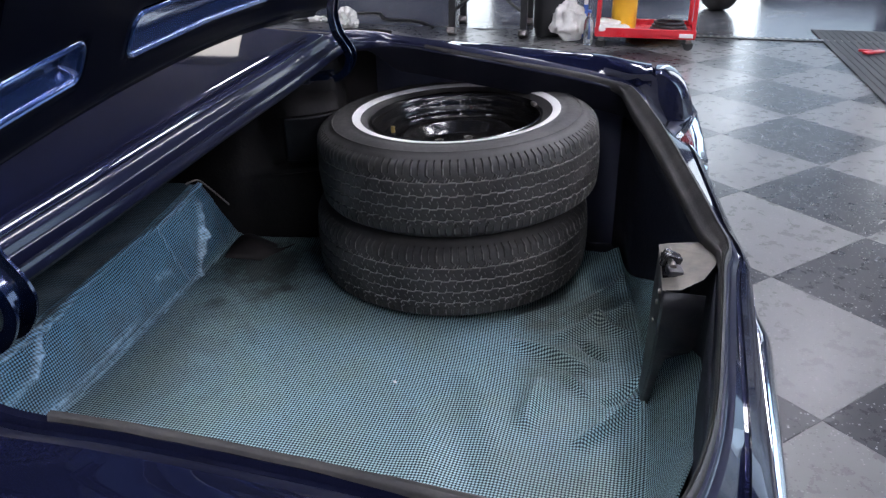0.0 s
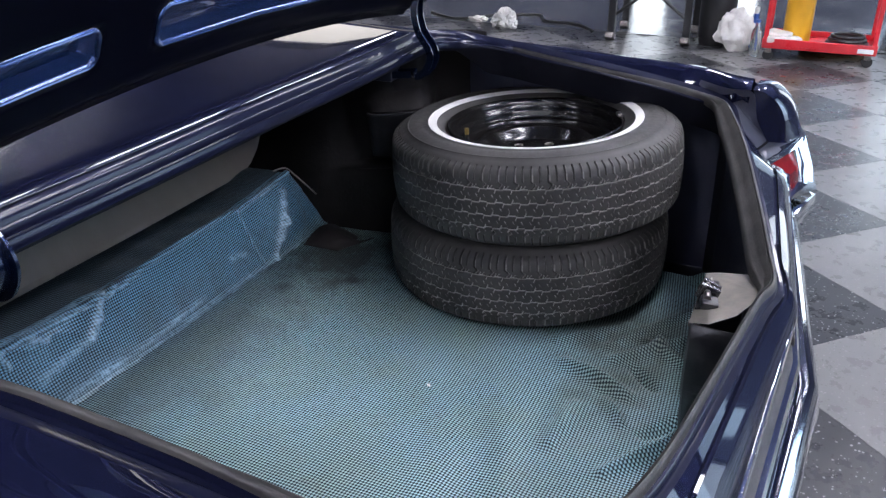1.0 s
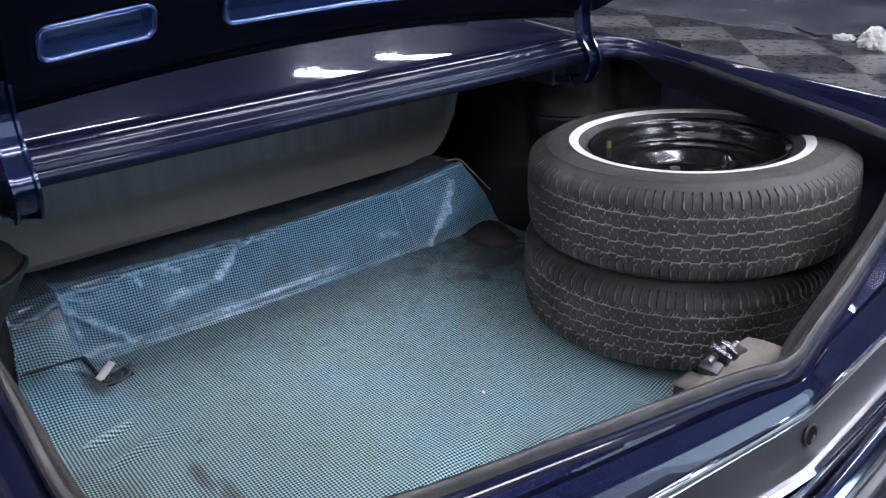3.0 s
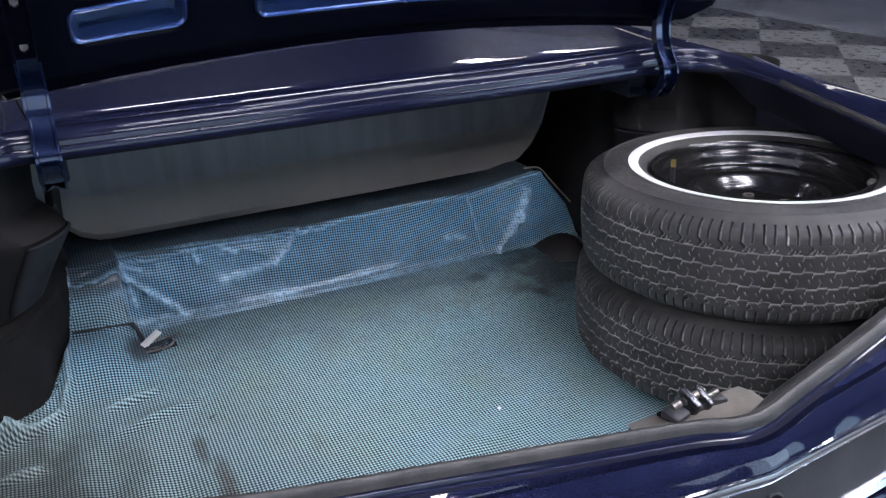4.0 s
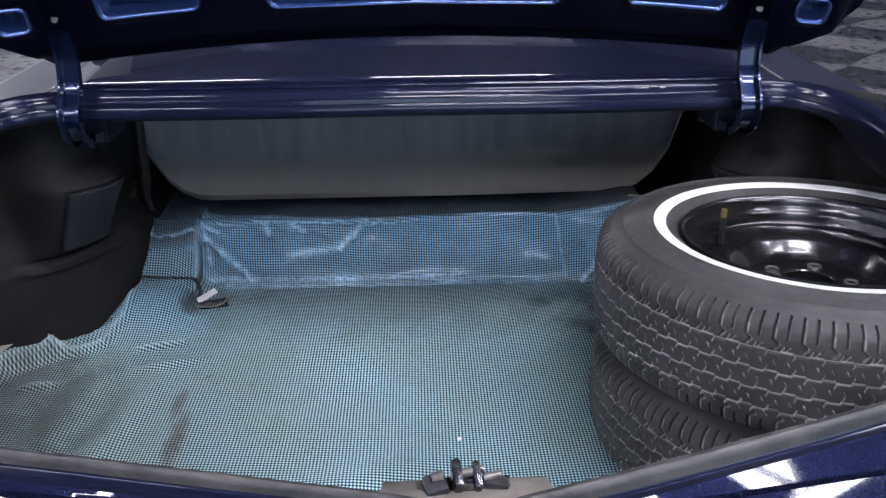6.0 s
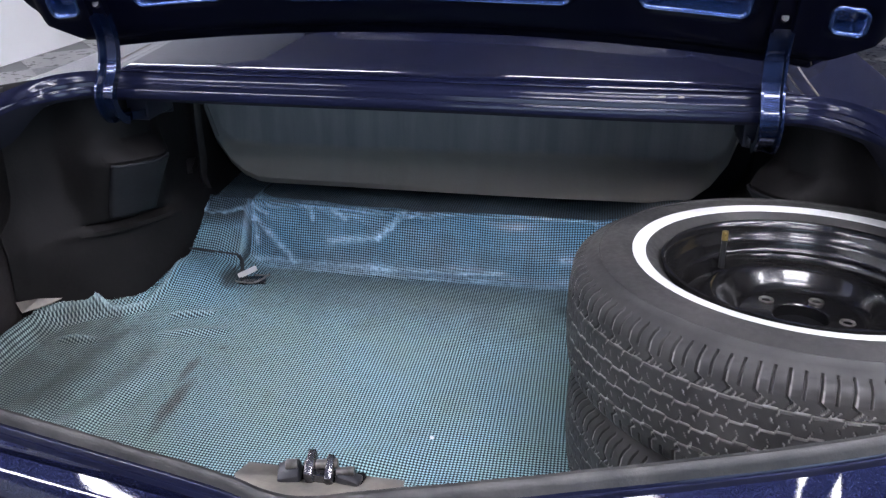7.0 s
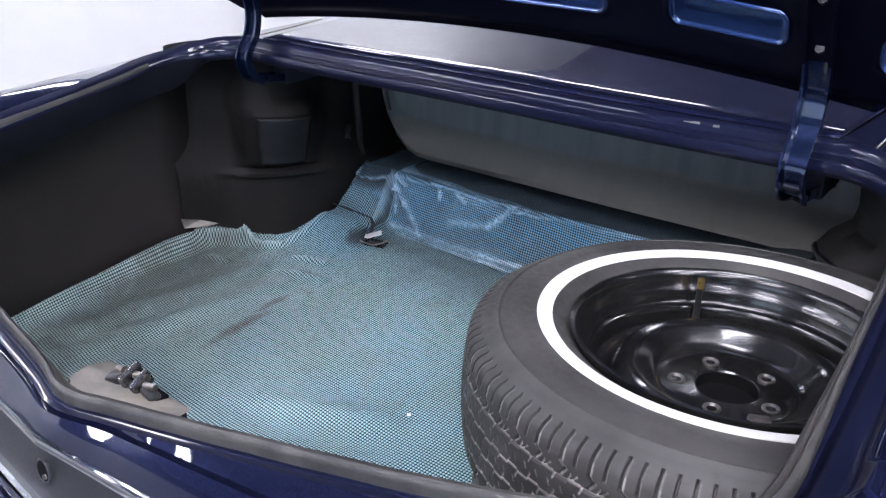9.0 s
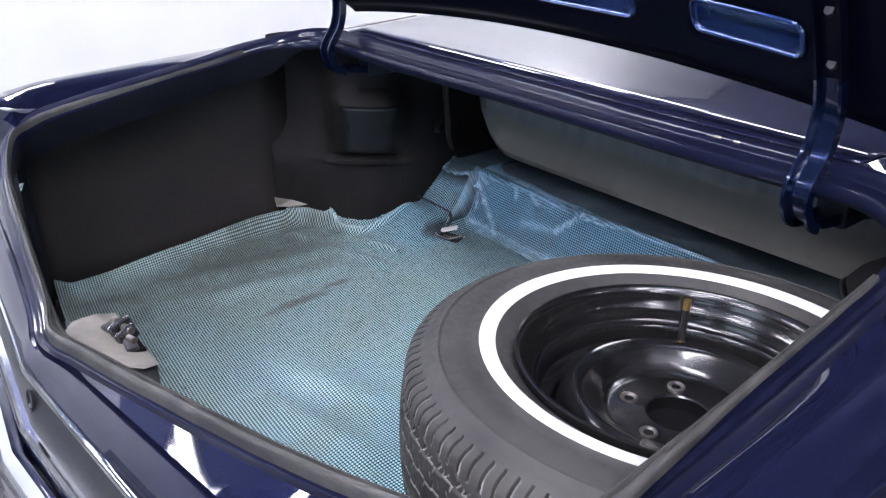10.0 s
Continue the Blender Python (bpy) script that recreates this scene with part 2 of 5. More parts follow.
# flange paint with the shade below the rim put into its colour
FLANGE = plain("shaded_flange_paint", (0.006, 0.0065, 0.011), 0.6, 0.0, (0.009, 0.0095, 0.015), 12.0, 160.0, 0.1, spec=0.1)
PAD = plain("grey_tower_pad", (0.020, 0.020, 0.024), 0.6, 0.0, (0.014, 0.014, 0.017), 14.0, 160.0, 0.2, spec=0.25)
# near-black standing in for the shade inside holes and seams
HOLE = plain("hole_shade_black", (0.004, 0.004, 0.005), 0.9, 0.0, (0.006, 0.006, 0.007), 20.0, 200.0, spec=0.1)
CARPET = carpet_material()
RUBBER = rubber_material()
WHITE_RUBBER = plain("white_rubber", (0.72, 0.71, 0.68), 0.5, 0.0, (0.80, 0.79, 0.77), 15.0, 200.0, 0.1)
BLACK_STEEL = plain("black_steel_wheel", (0.007, 0.007, 0.008), 0.21, 0.0, (0.013, 0.012, 0.0115), 9.0, 60.0, 0.0, coat=0.35, vary=0.03)
TOWER = plain("worn_dark_lining", (0.0075, 0.0068, 0.0072), 0.66, 0.0, (0.0155, 0.0138, 0.0140), 7.0, 120.0, 0.3, spec=0.2)
BRACE = plain("dark_painted_steel", (0.020, 0.021, 0.026), 0.4, 0.2, (0.045, 0.043, 0.045), 30.0, 200.0, 0.2)
BARE = plain("worn_bare_steel", (0.30, 0.28, 0.26), 0.35, 0.9, (0.13, 0.11, 0.10), 60.0, 300.0, 0.2)
BRASS = plain("brass", (0.62, 0.45, 0.16), 0.3, 0.9, (0.50, 0.34, 0.12), 60.0, 300.0)
PRIMER = plain("tan_primer", (0.15, 0.137, 0.120), 0.50, 0.0, (0.23, 0.207, 0.175), 30.0, 200.0, 0.15)
LATCH = plain("oiled_latch_steel", (0.06, 0.06, 0.07), 0.22, 0.8, (0.24, 0.23, 0.23), 60.0, 300.0, 0.2)
RED_LENS = plain("red_lens", (0.30, 0.008, 0.014), 0.16, 0.0, (0.38, 0.012, 0.02), 20.0, 200.0, coat=0.15, spec=0.3)
RED = plain("red_enamel", (0.62, 0.02, 0.03), 0.30, 0.0, (0.52, 0.02, 0.03), 8.0, 150.0, coat=0.4)
YELLOW = plain("yellow_enamel", (0.70, 0.38, 0.02), 0.4, 0.0, (0.62, 0.33, 0.02), 8.0, 150.0)
BLACK = plain("black_enamel", (0.012, 0.012, 0.013), 0.4, 0.0, (0.022, 0.022, 0.024), 8.0, 150.0, 0.1)
WHITE = plain("white_plastic", (0.74, 0.73, 0.70), 0.45, 0.0, (0.82, 0.81, 0.79), 12.0, 150.0, 0.1)
BLUE = plain("blue_plastic", (0.03, 0.10, 0.42), 0.35, 0.0, (0.04, 0.13, 0.5), 12.0, 150.0)
CLOTH = plain("white_rag", (0.66, 0.64, 0.60), 0.9, 0.0, (0.78, 0.76, 0.72), 20.0, 300.0, 0.5)
WALL = plain("white_wall_paint", (0.88, 0.88, 0.87), 0.7, 0.0, (0.85, 0.85, 0.845), 2.0, 80.0, 0.1)
GREY_WALL = plain("grey_wall_paint", (0.050, 0.060, 0.120), 0.75, 0.0, (0.042, 0.050, 0.100), 2.0, 80.0, 0.1)
PALE_WALL = plain("blue_grey_wall_paint", (0.085, 0.090, 0.135), 0.75, 0.0, (0.075, 0.080, 0.120), 2.0, 80.0, 0.1)
NORTH_WALL = plain("navy_wall_paint", (0.027, 0.031, 0.072), 0.75, 0.0, (0.033, 0.038, 0.084), 2.0, 80.0, 0.1)
CEIL = plain("ceiling_paint", (0.058, 0.078, 0.210), 0.85, 0.0, (0.050, 0.067, 0.180), 2.0, 80.0, 0.1)
CONCRETE = plain("sealed_concrete", (0.070, 0.073, 0.080), 0.20, 0.0, (0.17, 0.175, 0.185), 1.6, 60.0, 0.06, vary=0.08)
MAT = plain("rubber_floor_mat", (0.030, 0.031, 0.034), 0.6, 0.0, (0.05, 0.05, 0.054), 5.0, 160.0, 0.4)
GROUT = plain("tile_joint", (0.08, 0.08, 0.085), 0.7, 0.0, (0.11, 0.11, 0.11), 5.0, 100.0, 0.2)
TILE_DARK = tile_material("dark_speckled_tile", (0.032, 0.033, 0.037), (0.34, 0.34, 0.34), (0.010, 0.010, 0.012))
TILE_LIGHT = tile_material("light_speckled_tile", (0.143, 0.143, 0.142), (0.22, 0.218, 0.215), (0.095, 0.094, 0.092))
TUBE_GLOW = glow("lamp_diffuser", (0.885, 0.885, 1.0), LAMP)
SOFT_GLOW = glow("soft_fill_glow", (0.66, 0.82, 1.0), 1.6)
WARM_GLOW = glow("clerestory_glass", (1.0, 0.94, 0.88), 1.7)
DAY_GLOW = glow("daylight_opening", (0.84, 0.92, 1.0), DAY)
GLASS, _nt, _s, _tc = blank("bottle_plastic")
_s.inputs["Transmission Weight"].default_value, _s.inputs["Roughness"].default_value = 0.9, 0.08
_s.inputs["Base Color"].default_value = (0.9, 0.95, 0.97, 1)
CAR_GLASS, _nt, _s, _tc = blank("tinted_window_glass")
_s.inputs["Base Color"].default_value, _s.inputs["Roughness"].default_value = (0.006, 0.008, 0.016, 1), 0.05
_s.inputs["Specular IOR Level"].default_value = 0.5


# ---- building helpers ----
def mesh_of(name, verts, faces, mat, smooth=True, uv=None):
    me = bpy.data.meshes.new(name)
    me.from_pydata([tuple(v) for v in verts], [], faces)
    me.materials.append(mat)
    if uv is not None:
        layer = me.uv_layers.new(name="UVMap")
        idx = np.empty(len(me.loops), int)
        me.loops.foreach_get("vertex_index", idx)
        layer.data.foreach_set("uv", np.asarray(uv, float)[idx].ravel())
    me.polygons.foreach_set("use_smooth", [smooth] * len(me.polygons))
    me.update()
    return me


def place(name, me, parent=None, label="", loc=None):
    ob = new(name, me)
    if parent:
        ob.parent = parent
    if loc:
        ob.location = loc
    if label:
        ob["label"] = label
    return ob


def part(name, bm, mat, parent, label="", smooth=True):
    me = bpy.data.meshes.new(name)
    bmesh.ops.recalc_face_normals(bm, faces=bm.faces)
    bm.to_mesh(me)
    bm.free()
    me.materials.append(mat)
    me.polygons.foreach_set("use_smooth", [smooth] * len(me.polygons))
    ob = place(name, me, parent, label)
    if smooth:
        me.set_sharp_from_angle(angle=radians(38))
    return ob


def thing(name, label, category, at=(0, 0, 0), group="", kind=""):
    ob = new(name)
    ob.location = at
    ob.empty_display_size = 0.1
    return tagged(ob, label, category, group, kind)


def grid_faces(nu, nv, close_u=False, close_v=False):
    f = []
    for j in range(nv if close_v else nv - 1):
        for i in range(nu if close_u else nu - 1):
            a, b = j * nu + i, j * nu + (i + 1) % nu
            c, d = ((j + 1) % nv) * nu + (i + 1) % nu, ((j + 1) % nv) * nu + i
            f.append((a, b, c, d))
    return f


def loft(name, rows, mat, parent=None, label="", close_u=False, close_v=False, thick=0.0, smooth=True, flip=False, sharp=40):
    nu, nv = len(rows[0]), len(rows)
    faces = grid_faces(nu, nv, close_u, close_v)
    if flip:
        faces = [f[::-1] for f in faces]
    ob = place(name, mesh_of(name, [p for r in rows for p in r], faces, mat, smooth), parent, label)
    if smooth:
        ob.data.set_sharp_from_angle(angle=radians(sharp))
    if thick:
        s = ob.modifiers.new("thickness", "SOLIDIFY")
        s.thickness, s.offset = thick, -1
    return ob


def revolve(name, profile, n, mat, parent, label="", warp=None):
    rows = []
    for r, z in profile:
        row = []
        for i in range(n):
            a = 2 * math.pi * i / n
            rr = warp(r, z, a) if warp else r
            row.append((rr * math.cos(a), rr * math.sin(a), z))
        rows.append(row)
    return loft(name, rows, mat, parent, label, close_u=True, flip=False)


def sweep(name, path, section, mat, parent, label="", up=(0, 0, 1), closed=False, cap=True):
    """A section of (side, up) points carried along a path."""
    pts = [Vector(p) for p in path]
    n, verts = len(pts), []
    for i, p in enumerate(pts):
        a = pts[(i - 1) % n] if closed or i else p
        b = pts[(i + 1) % n] if closed or i < n - 1 else p
        d = (b - a).normalized()
        side = d.cross(Vector(up)).normalized()
        top = side.cross(d).normalized()
        verts += [p + side * s + top * t for s, t in section]
    k = len(section)
    faces = []
    for i in range(n if closed else n - 1):
        for j in range(k):
            a, b = i * k + j, i * k + (j + 1) % k
            c, d = ((i + 1) % n) * k + (j + 1) % k, ((i + 1) % n) * k + j
            faces.append((a, b, c, d))
    if cap and not closed:
        faces += [tuple(range(k))[::-1], tuple((n - 1) * k + j for j in range(k))]
    ob = place(name, mesh_of(name, verts, faces, mat), parent, label)
    ob.data.set_sharp_from_angle(angle=radians(42))
    return ob


def round_section(r, n=10, sx=1.0, sy=1.0):
    return [(r * sx * math.cos(2 * math.pi * i / n), r * sy * math.sin(2 * math.pi * i / n)) for i in range(n)]


def slab(bm, c, s, bevel=0.0, turn=None):
    """A bevelled block in a bmesh: centre c, size s."""
    m = Matrix.Translation(c) @ (turn or Matrix()) @ Matrix.Diagonal((*s, 1))
    made = bmesh.ops.create_cube(bm, size=1, matrix=m)
    if bevel:
        edges = list({e for v in made["verts"] for e in v.link_edges})
        bmesh.ops.bevel(bm, geom=edges, offset=bevel, segments=2, profile=0.5, affect="EDGES")
    return bm


def drum(bm, c, r, h, n=20, turn=None, r2=None):
    bmesh.ops.create_cone(bm, cap_ends=True, segments=n, radius1=r, radius2=r if r2 is None else r2, depth=h, matrix=Matrix.Translation(c) @ (turn or Matrix()))
    return bm


def smooth_curve(ctrl, per, closed=False):
    """Catmull-Rom through control points."""
    p = [Vector(c) for c in ctrl]
    n, out = len(p), []
    for i in range(n if closed else n - 1):
        if closed:
            a, b, c, d = p[(i - 1) % n], p[i], p[(i + 1) % n], p[(i + 2) % n]
        else:
            a, b, c, d = p[max(i - 1, 0)], p[i], p[i + 1], p[min(i + 2, n - 1)]
        for k in range(per):
            t = k / per
            out.append(0.5 * (2 * b + (c - a) * t + (2 * a - 5 * b + 4 * c - d) * t * t + (3 * b - a - 3 * c + d) * t ** 3))
    if not closed:
        out.append(p[-1])
    return out


def sstep(a, b, x):
    t = max(0.0, min(1.0, (x - a) / (b - a)))
    return t * t * (3 - 2 * t)


def interp(x, xs, ys):
    return float(np.interp(x, xs, ys))


# ---- room ----
X0, X1, Y0, Y1, H = -4.2, 9.4, -6.0, 11.0, 3.7


def wall(name, c, s, mat=WALL):
    bm = bmesh.new()
    slab(bm, c, s)
    ob = part(name, bm, mat, None, smooth=False)
    return tagged(ob, kind="structure", label="painted wall of the workshop", category="wall")


def opened_wall(name, axis, at, lo, hi, holes, mat=WALL, thick=0.2):
    """A wall with rectangular openings right through it; holes are (from, to, sill, head)."""
    bm = bmesh.new()
    cuts = sorted(holes)

    def block(a, b, z0, z1):
        mid, size = (a + b) / 2, b - a
        c = (at, mid, (z0 + z1) / 2) if axis == "x" else (mid, at, (z0 + z1) / 2)
        s = (thick, size, z1 - z0) if axis == "x" else (size, thick, z1 - z0)
        slab(bm, c, s)
    last = lo
    for a, b, z0, z1 in cuts:
        block(last, a, 0, H)
        if z0 > 0:
            block(a, b, 0, z0)
        block(a, b, z1, H)
        last = b
    block(last, hi, 0, H)
    return tagged(part(name, bm, mat, None, smooth=False), kind="structure", label="painted wall with tall openings", category="wall")


wall("wall_west", (X0 - 0.1, (Y0 + Y1) / 2, H / 2), (0.2, Y1 - Y0 + 0.4, H), GREY_WALL)
wall("wall_panel", (X0 + 0.02, (Y0 + 4.5) / 2, 1.5), (0.04, 4.5 - Y0, 3.00))
wall("wall_panel", (X0 + 0.02, (4.5 + Y1) / 2, 1.84), (0.04, Y1 - 4.5, 3.68))
# unseen pale panel added to lighten what the deck reflects
wall("wall_panel", ((X0 + 0.04 - 0.4) / 2, Y1 - 0.02, 1.84), (-0.4 - X0 - 0.04, 0.04, 3.68), PALE_WALL)
wall("wall_north", ((X0 + X1) / 2, Y1 + 0.1, H / 2), (X1 - X0, 0.2, H), NORTH_WALL)
EAST = [(-4.4, -3.3, 0.0, 2.9), (-1.75, -0.95, 0.0, 2.9), (0.45, 1.05, 0.0, 2.6), (1.5, 2.0, 0.0, 1.9), (4.8, 8.4, 2.5, 3.5)]
# unseen openings behind the car, added as soft sources for mat and step
SOUTH = [(-1.2, 1.7, 0.5, 2.6), (3.0, 6.5, 0.0, 3.0)]
opened_wall("wall_east", "x", X1 + 0.1, Y0, Y1, EAST, GREY_WALL)
opened_wall("wall_south", "y", Y0 - 0.1, X0, X1, SOUTH, GREY_WALL)
bm = bmesh.new()
slab(bm, ((X0 + X1) / 2, (Y0 + Y1) / 2, H + 0.1), (X1 - X0 + 0.4, Y1 - Y0 + 0.4, 0.2))
tagged(part("ceiling", bm, CEIL, None, smooth=False), kind="structure", label="grey painted workshop ceiling", category="ceiling")


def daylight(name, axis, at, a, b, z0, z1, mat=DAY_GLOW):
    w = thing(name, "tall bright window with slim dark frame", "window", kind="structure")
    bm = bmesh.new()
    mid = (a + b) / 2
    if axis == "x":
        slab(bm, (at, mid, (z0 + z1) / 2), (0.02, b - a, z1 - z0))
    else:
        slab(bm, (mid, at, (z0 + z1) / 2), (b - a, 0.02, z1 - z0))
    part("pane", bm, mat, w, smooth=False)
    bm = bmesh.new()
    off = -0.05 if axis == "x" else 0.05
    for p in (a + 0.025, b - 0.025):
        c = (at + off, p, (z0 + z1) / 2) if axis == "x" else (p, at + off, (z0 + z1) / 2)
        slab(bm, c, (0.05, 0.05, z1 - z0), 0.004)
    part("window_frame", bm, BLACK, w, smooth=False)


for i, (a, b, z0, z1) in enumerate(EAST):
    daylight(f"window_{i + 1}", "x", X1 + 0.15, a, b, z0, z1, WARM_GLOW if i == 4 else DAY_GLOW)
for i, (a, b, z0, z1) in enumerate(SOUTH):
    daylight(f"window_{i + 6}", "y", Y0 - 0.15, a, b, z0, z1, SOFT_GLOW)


def ceiling_light(x, y, turn=0, first=[]):
    if first:
        return copy_thing(first[0], pose(x, y, H, 0, 0, turn))
    t = thing("ceiling_light", "long white fluorescent ceiling light", "ceiling light", (x, y, H), "ceiling lights")
    bm = bmesh.new()
    slab(bm, (0, 0, -0.03), (1.3, 0.36, 0.06), 0.01)
    part("housing", bm, WHITE, t, smooth=False)
    for dy in (-0.09, 0.09):
        bm = bmesh.new()
        slab(bm, (0, dy, -0.075), (1.22, 0.12, 0.03), 0.008)
        part("diffuser", bm, TUBE_GLOW, t, smooth=False)
    first.append(t)
    return t


# unseen fittings, added for light; those along x=-3.4 whiten the west wall
for x, y in ((-3.4, 3.4), (-3.4, 1.8), (-3.4, 0.4), (-3.4, 4.8), (-3.4, -2.0),
             (6.3, 2.6), (6.3, -2.2), (2.6, -0.7), (3.4, 0.05), (4.4, -1.2), (0.9, -0.5), (1.7, -1.7), (0.4, -2.8), (-2.2, -2.9), (2.9, -2.9), (0.4, -4.3), (-3.5, -3.6)):
    ceiling_light(x, y)
for x, y in ((3.92, 6.95), (5.25, 7.2)):
    ceiling_light(x, y, 90)
# unseen pair added to brighten the floor, so the deck reflects a lighter ceiling
for x, y in ((-1.7, 4.0), (0.3, 4.0)):
    ceiling_light(x, y)

# ---- floor ----
bm = bmesh.new()
slab(bm, ((X0 + X1) / 2, (Y0 + Y1) / 2, -0.105), (X1 - X0 + 0.4, Y1 - Y0 + 0.4, 0.2))
floor = tagged(part("floor", bm, GROUT, None, smooth=False), kind="structure", label="workshop floor of grey and black checkered tiles", category="floor")
bm = bmesh.new()
slab(bm, ((5.78 + X1) / 2, (Y0 + Y1) / 2, -0.003), (X1 - 5.78, Y1 - Y0, 0.008))
part("concrete_strip", bm, CONCRETE, floor, "polished blue-grey sealed concrete", smooth=False)

# ---- the car ----
car = thing("car", "dark navy blue coupe with its trunk lid open", "car", (0, 0, 0))

OPENING = [(-0.55, .634, .955), (-0.30, .632, .955), (0, .632, .956), (.30, .632, .955), (.54, .636, .956), (.635, .630, .957), (.698, .578, .950), (.724, .50, .940),
           (.729, .40, .925), (.734, .25, .903), (.735, .12, .883), (.733, .04, .868), (.715, -.010, .860), (.660, -.036, .853),
           (.50, -.083, .832), (.28, -.131, .807), (.12, -.162, .790), (.037, -.176, .783), (-.05, -.162, .790), (-.30, -.131, .810), (-.50, -.102, .826),
           (-.650, -.058, .848), (-.688, -.018, .858), (-.703, .03, .869), (-.707, .15, .889), (-.714, .30, .911), (-.721, .40, .925),
           (-.732, .50, .940), (-.706, .578, .950), (-.645, .626, .957)]
RING = smooth_curve(OPENING, 8, closed=True)
NR = len(RING)
NORMAL = []
for i in range(NR):
    d = RING[(i + 2) % NR] - RING[(i - 2) % NR]
    NORMAL.append(Vector((-d.y, d.x, 0)).normalized())
FRONT = [sstep(.52, .61, p.y) for p in RING]
REAR = [sstep(.03, -.06, p.y) for p in RING]


def ring_at(i, out, up):
    return RING[i % NR] + NORMAL[i % NR] * out + Vector((0, 0, up))


def rim_profile(i):
    f, r = FRONT[i], REAR[i]
    side = [(.020, -.075), (.002, -.026), (0, -.011), (0, -.006), (.002, -.003), (.006, -.003), (.010, -.003), (.0105, -.004), (.0125, -.010), (.0190, -.0115), (.0225, -.009), (.0255, -.003), (.030, .001), (.034, .003), (.039, .0055), (.046, .008)]
    front = [(.014, -.020), (.005, -.025), (.001, -.019), (.0, -.009), (.003, -.003), (.008, -.003), (.0105, -.010), (.0205, -.0115), (.0225, -.006), (.0235, .001), (.0250, .0020), (.0262, .0040), (.0272, .0085), (.0290, .0130), (.0318, .0170), (.036, .0200)]
    rear = [(.016, -.075), (.002, -.034), (0, -.020), (0, -.008), (.002, -.003), (.009, -.003), (.0145, -.003), (.0155, -.004), (.0165, -.009), (.0180, -.010), (.0188, -.0098), (.0195, -.0096), (.0205, -.0094), (.022, -.0092), (.024, -.0091), (.026, -.009)]
    out = []
    for s, fr, re in zip(side, front, rear):
        a = Vector(s).lerp(Vector(fr), f).lerp(Vector(re), r)
        out.append(a)
    return out


rows = list(zip(*[[ring_at(i, a.x, a.y) for a in rim_profile(i)] for i in range(NR)]))
loft("opening_frame", [list(r) for r in rows[2:]], GUTTER_NAVY, car, "navy painted trunk opening with rain gutter", close_u=True, sharp=35)
loft("inner_flange", [list(r) for r in rows[:3]], FLANGE, car, "underside of the opening flange, darkened for its shade", close_u=True)
EDGE = [ring_at(i, rim_profile(i)[-1].x, rim_profile(i)[-1].y) for i in range(NR)]

# seal along the sides and the rear of the opening, with a butt joint at the middle
ids = [i for i in range(NR) if RING[i].y < .47]
start = next(k for k in range(len(ids)) if ids[k] - ids[k - 1] != 1)
ids = ids[start:] + ids[:start]
vee = min(ids, key=lambda i: RING[i].y)
cut = ids.index(vee)


def seal(run):
    rows = []
    for i in run:
        low = sstep(.26, .06, RING[i].y)
        w = .0085 + .0085 * low - (.003 + .0045 * sstep(.06, -.04, RING[i].x)) * REAR[i]
        lip = REAR[i] * sstep(-.04, .06, RING[i].x) * (1 - .45 * math.exp(-((RING[i].x - .037) / .05) ** 2))
        drop = -.020 * lip
        sec = [(.004, -.022), (.001 + drop, -.0125 + .45 * drop), (.0005 + drop, .002 + .7 * drop), (.0018 + .8 * drop, .0050 + .6 * drop), (.002 + .55 * drop, .0040 + .5 * drop), (.003 + .35 * drop, .0072 + .3 * drop),
               (w * .33, .0080), (w * .46, .0045), (w * .60, .0078), (w * .90, .0065), (w, .002), (w + .001, -.004)]
        rows.append([ring_at(i, a + .001 * REAR[i], b * (.55 + .45 * low + .25 * REAR[i]) + .0003 * math.sin(i * 1.7)) for a, b in sec])
    loft("weatherstrip", rows, SEAL, car, "worn grey rubber weatherstrip", sharp=60, flip=True)


seal(ids[:cut + 1])
seal(ids[cut:])

# tulip panel ahead of the opening
fr = [i for i in range(NR) if EDGE[i].y > .655]
fr = sorted(fr, key=lambda i: EDGE[i].x)
fr = [i for i in fr if abs(EDGE[i].x) < .605]


def deck_z(x, y):
    return .978 + .060 * (y - .67) - .045 * (x / .65) ** 2 * max(0, y - .67)


rows = []
for k in range(17):
    y = .668 + (1.45 - .668) * k / 16
    row = []
    for i in fr:
        e = EDGE[i]
        x = e.x * (1 + .16 * (y - .668))
        row.append(Vector((x, y, deck_z(x, y))) if k else e)
    rows.append(row)
loft("deck_panel", rows, NAVY, car, "glossy navy panel behind the rear window", thick=.004, flip=True)
EDGE_L, EDGE_R = fr[0], fr[-1]


def ridge(y):
    return .899 + .045 * min(y, .7) + .02 * max(0, y - .7) - .012 * sstep(.06, -.07, y)


AXLE = 1.12


def wheel_gap(y, axle):
    d = abs(y - axle)
    return .34 + math.sqrt(.37 ** 2 - d * d) - .02 if d < .37 else 0.0


def body_section(x, y, z, side):
    zr = ridge(y)
    d = zr + .013 - z
    pts = [(x, z), (x + (.818 - x) * .20, z + d * .50), (x + (.818 - x) * .50, z + d * .93), (.818, zr + .013), (.838, zr + .007), (.854, zr - .006), (.870, zr - .030),
           (.884, zr - .075), (.897, .76), (.905, .66), (.905, .52), (.895, .42), (.875, .32), (.845, .25)]
    low = max(wheel_gap(y, AXLE), .22)
    out = []
    for a, b in pts:
        out.append(Vector((side * a, y, max(b, low) if b < .76 else b)))
    return out


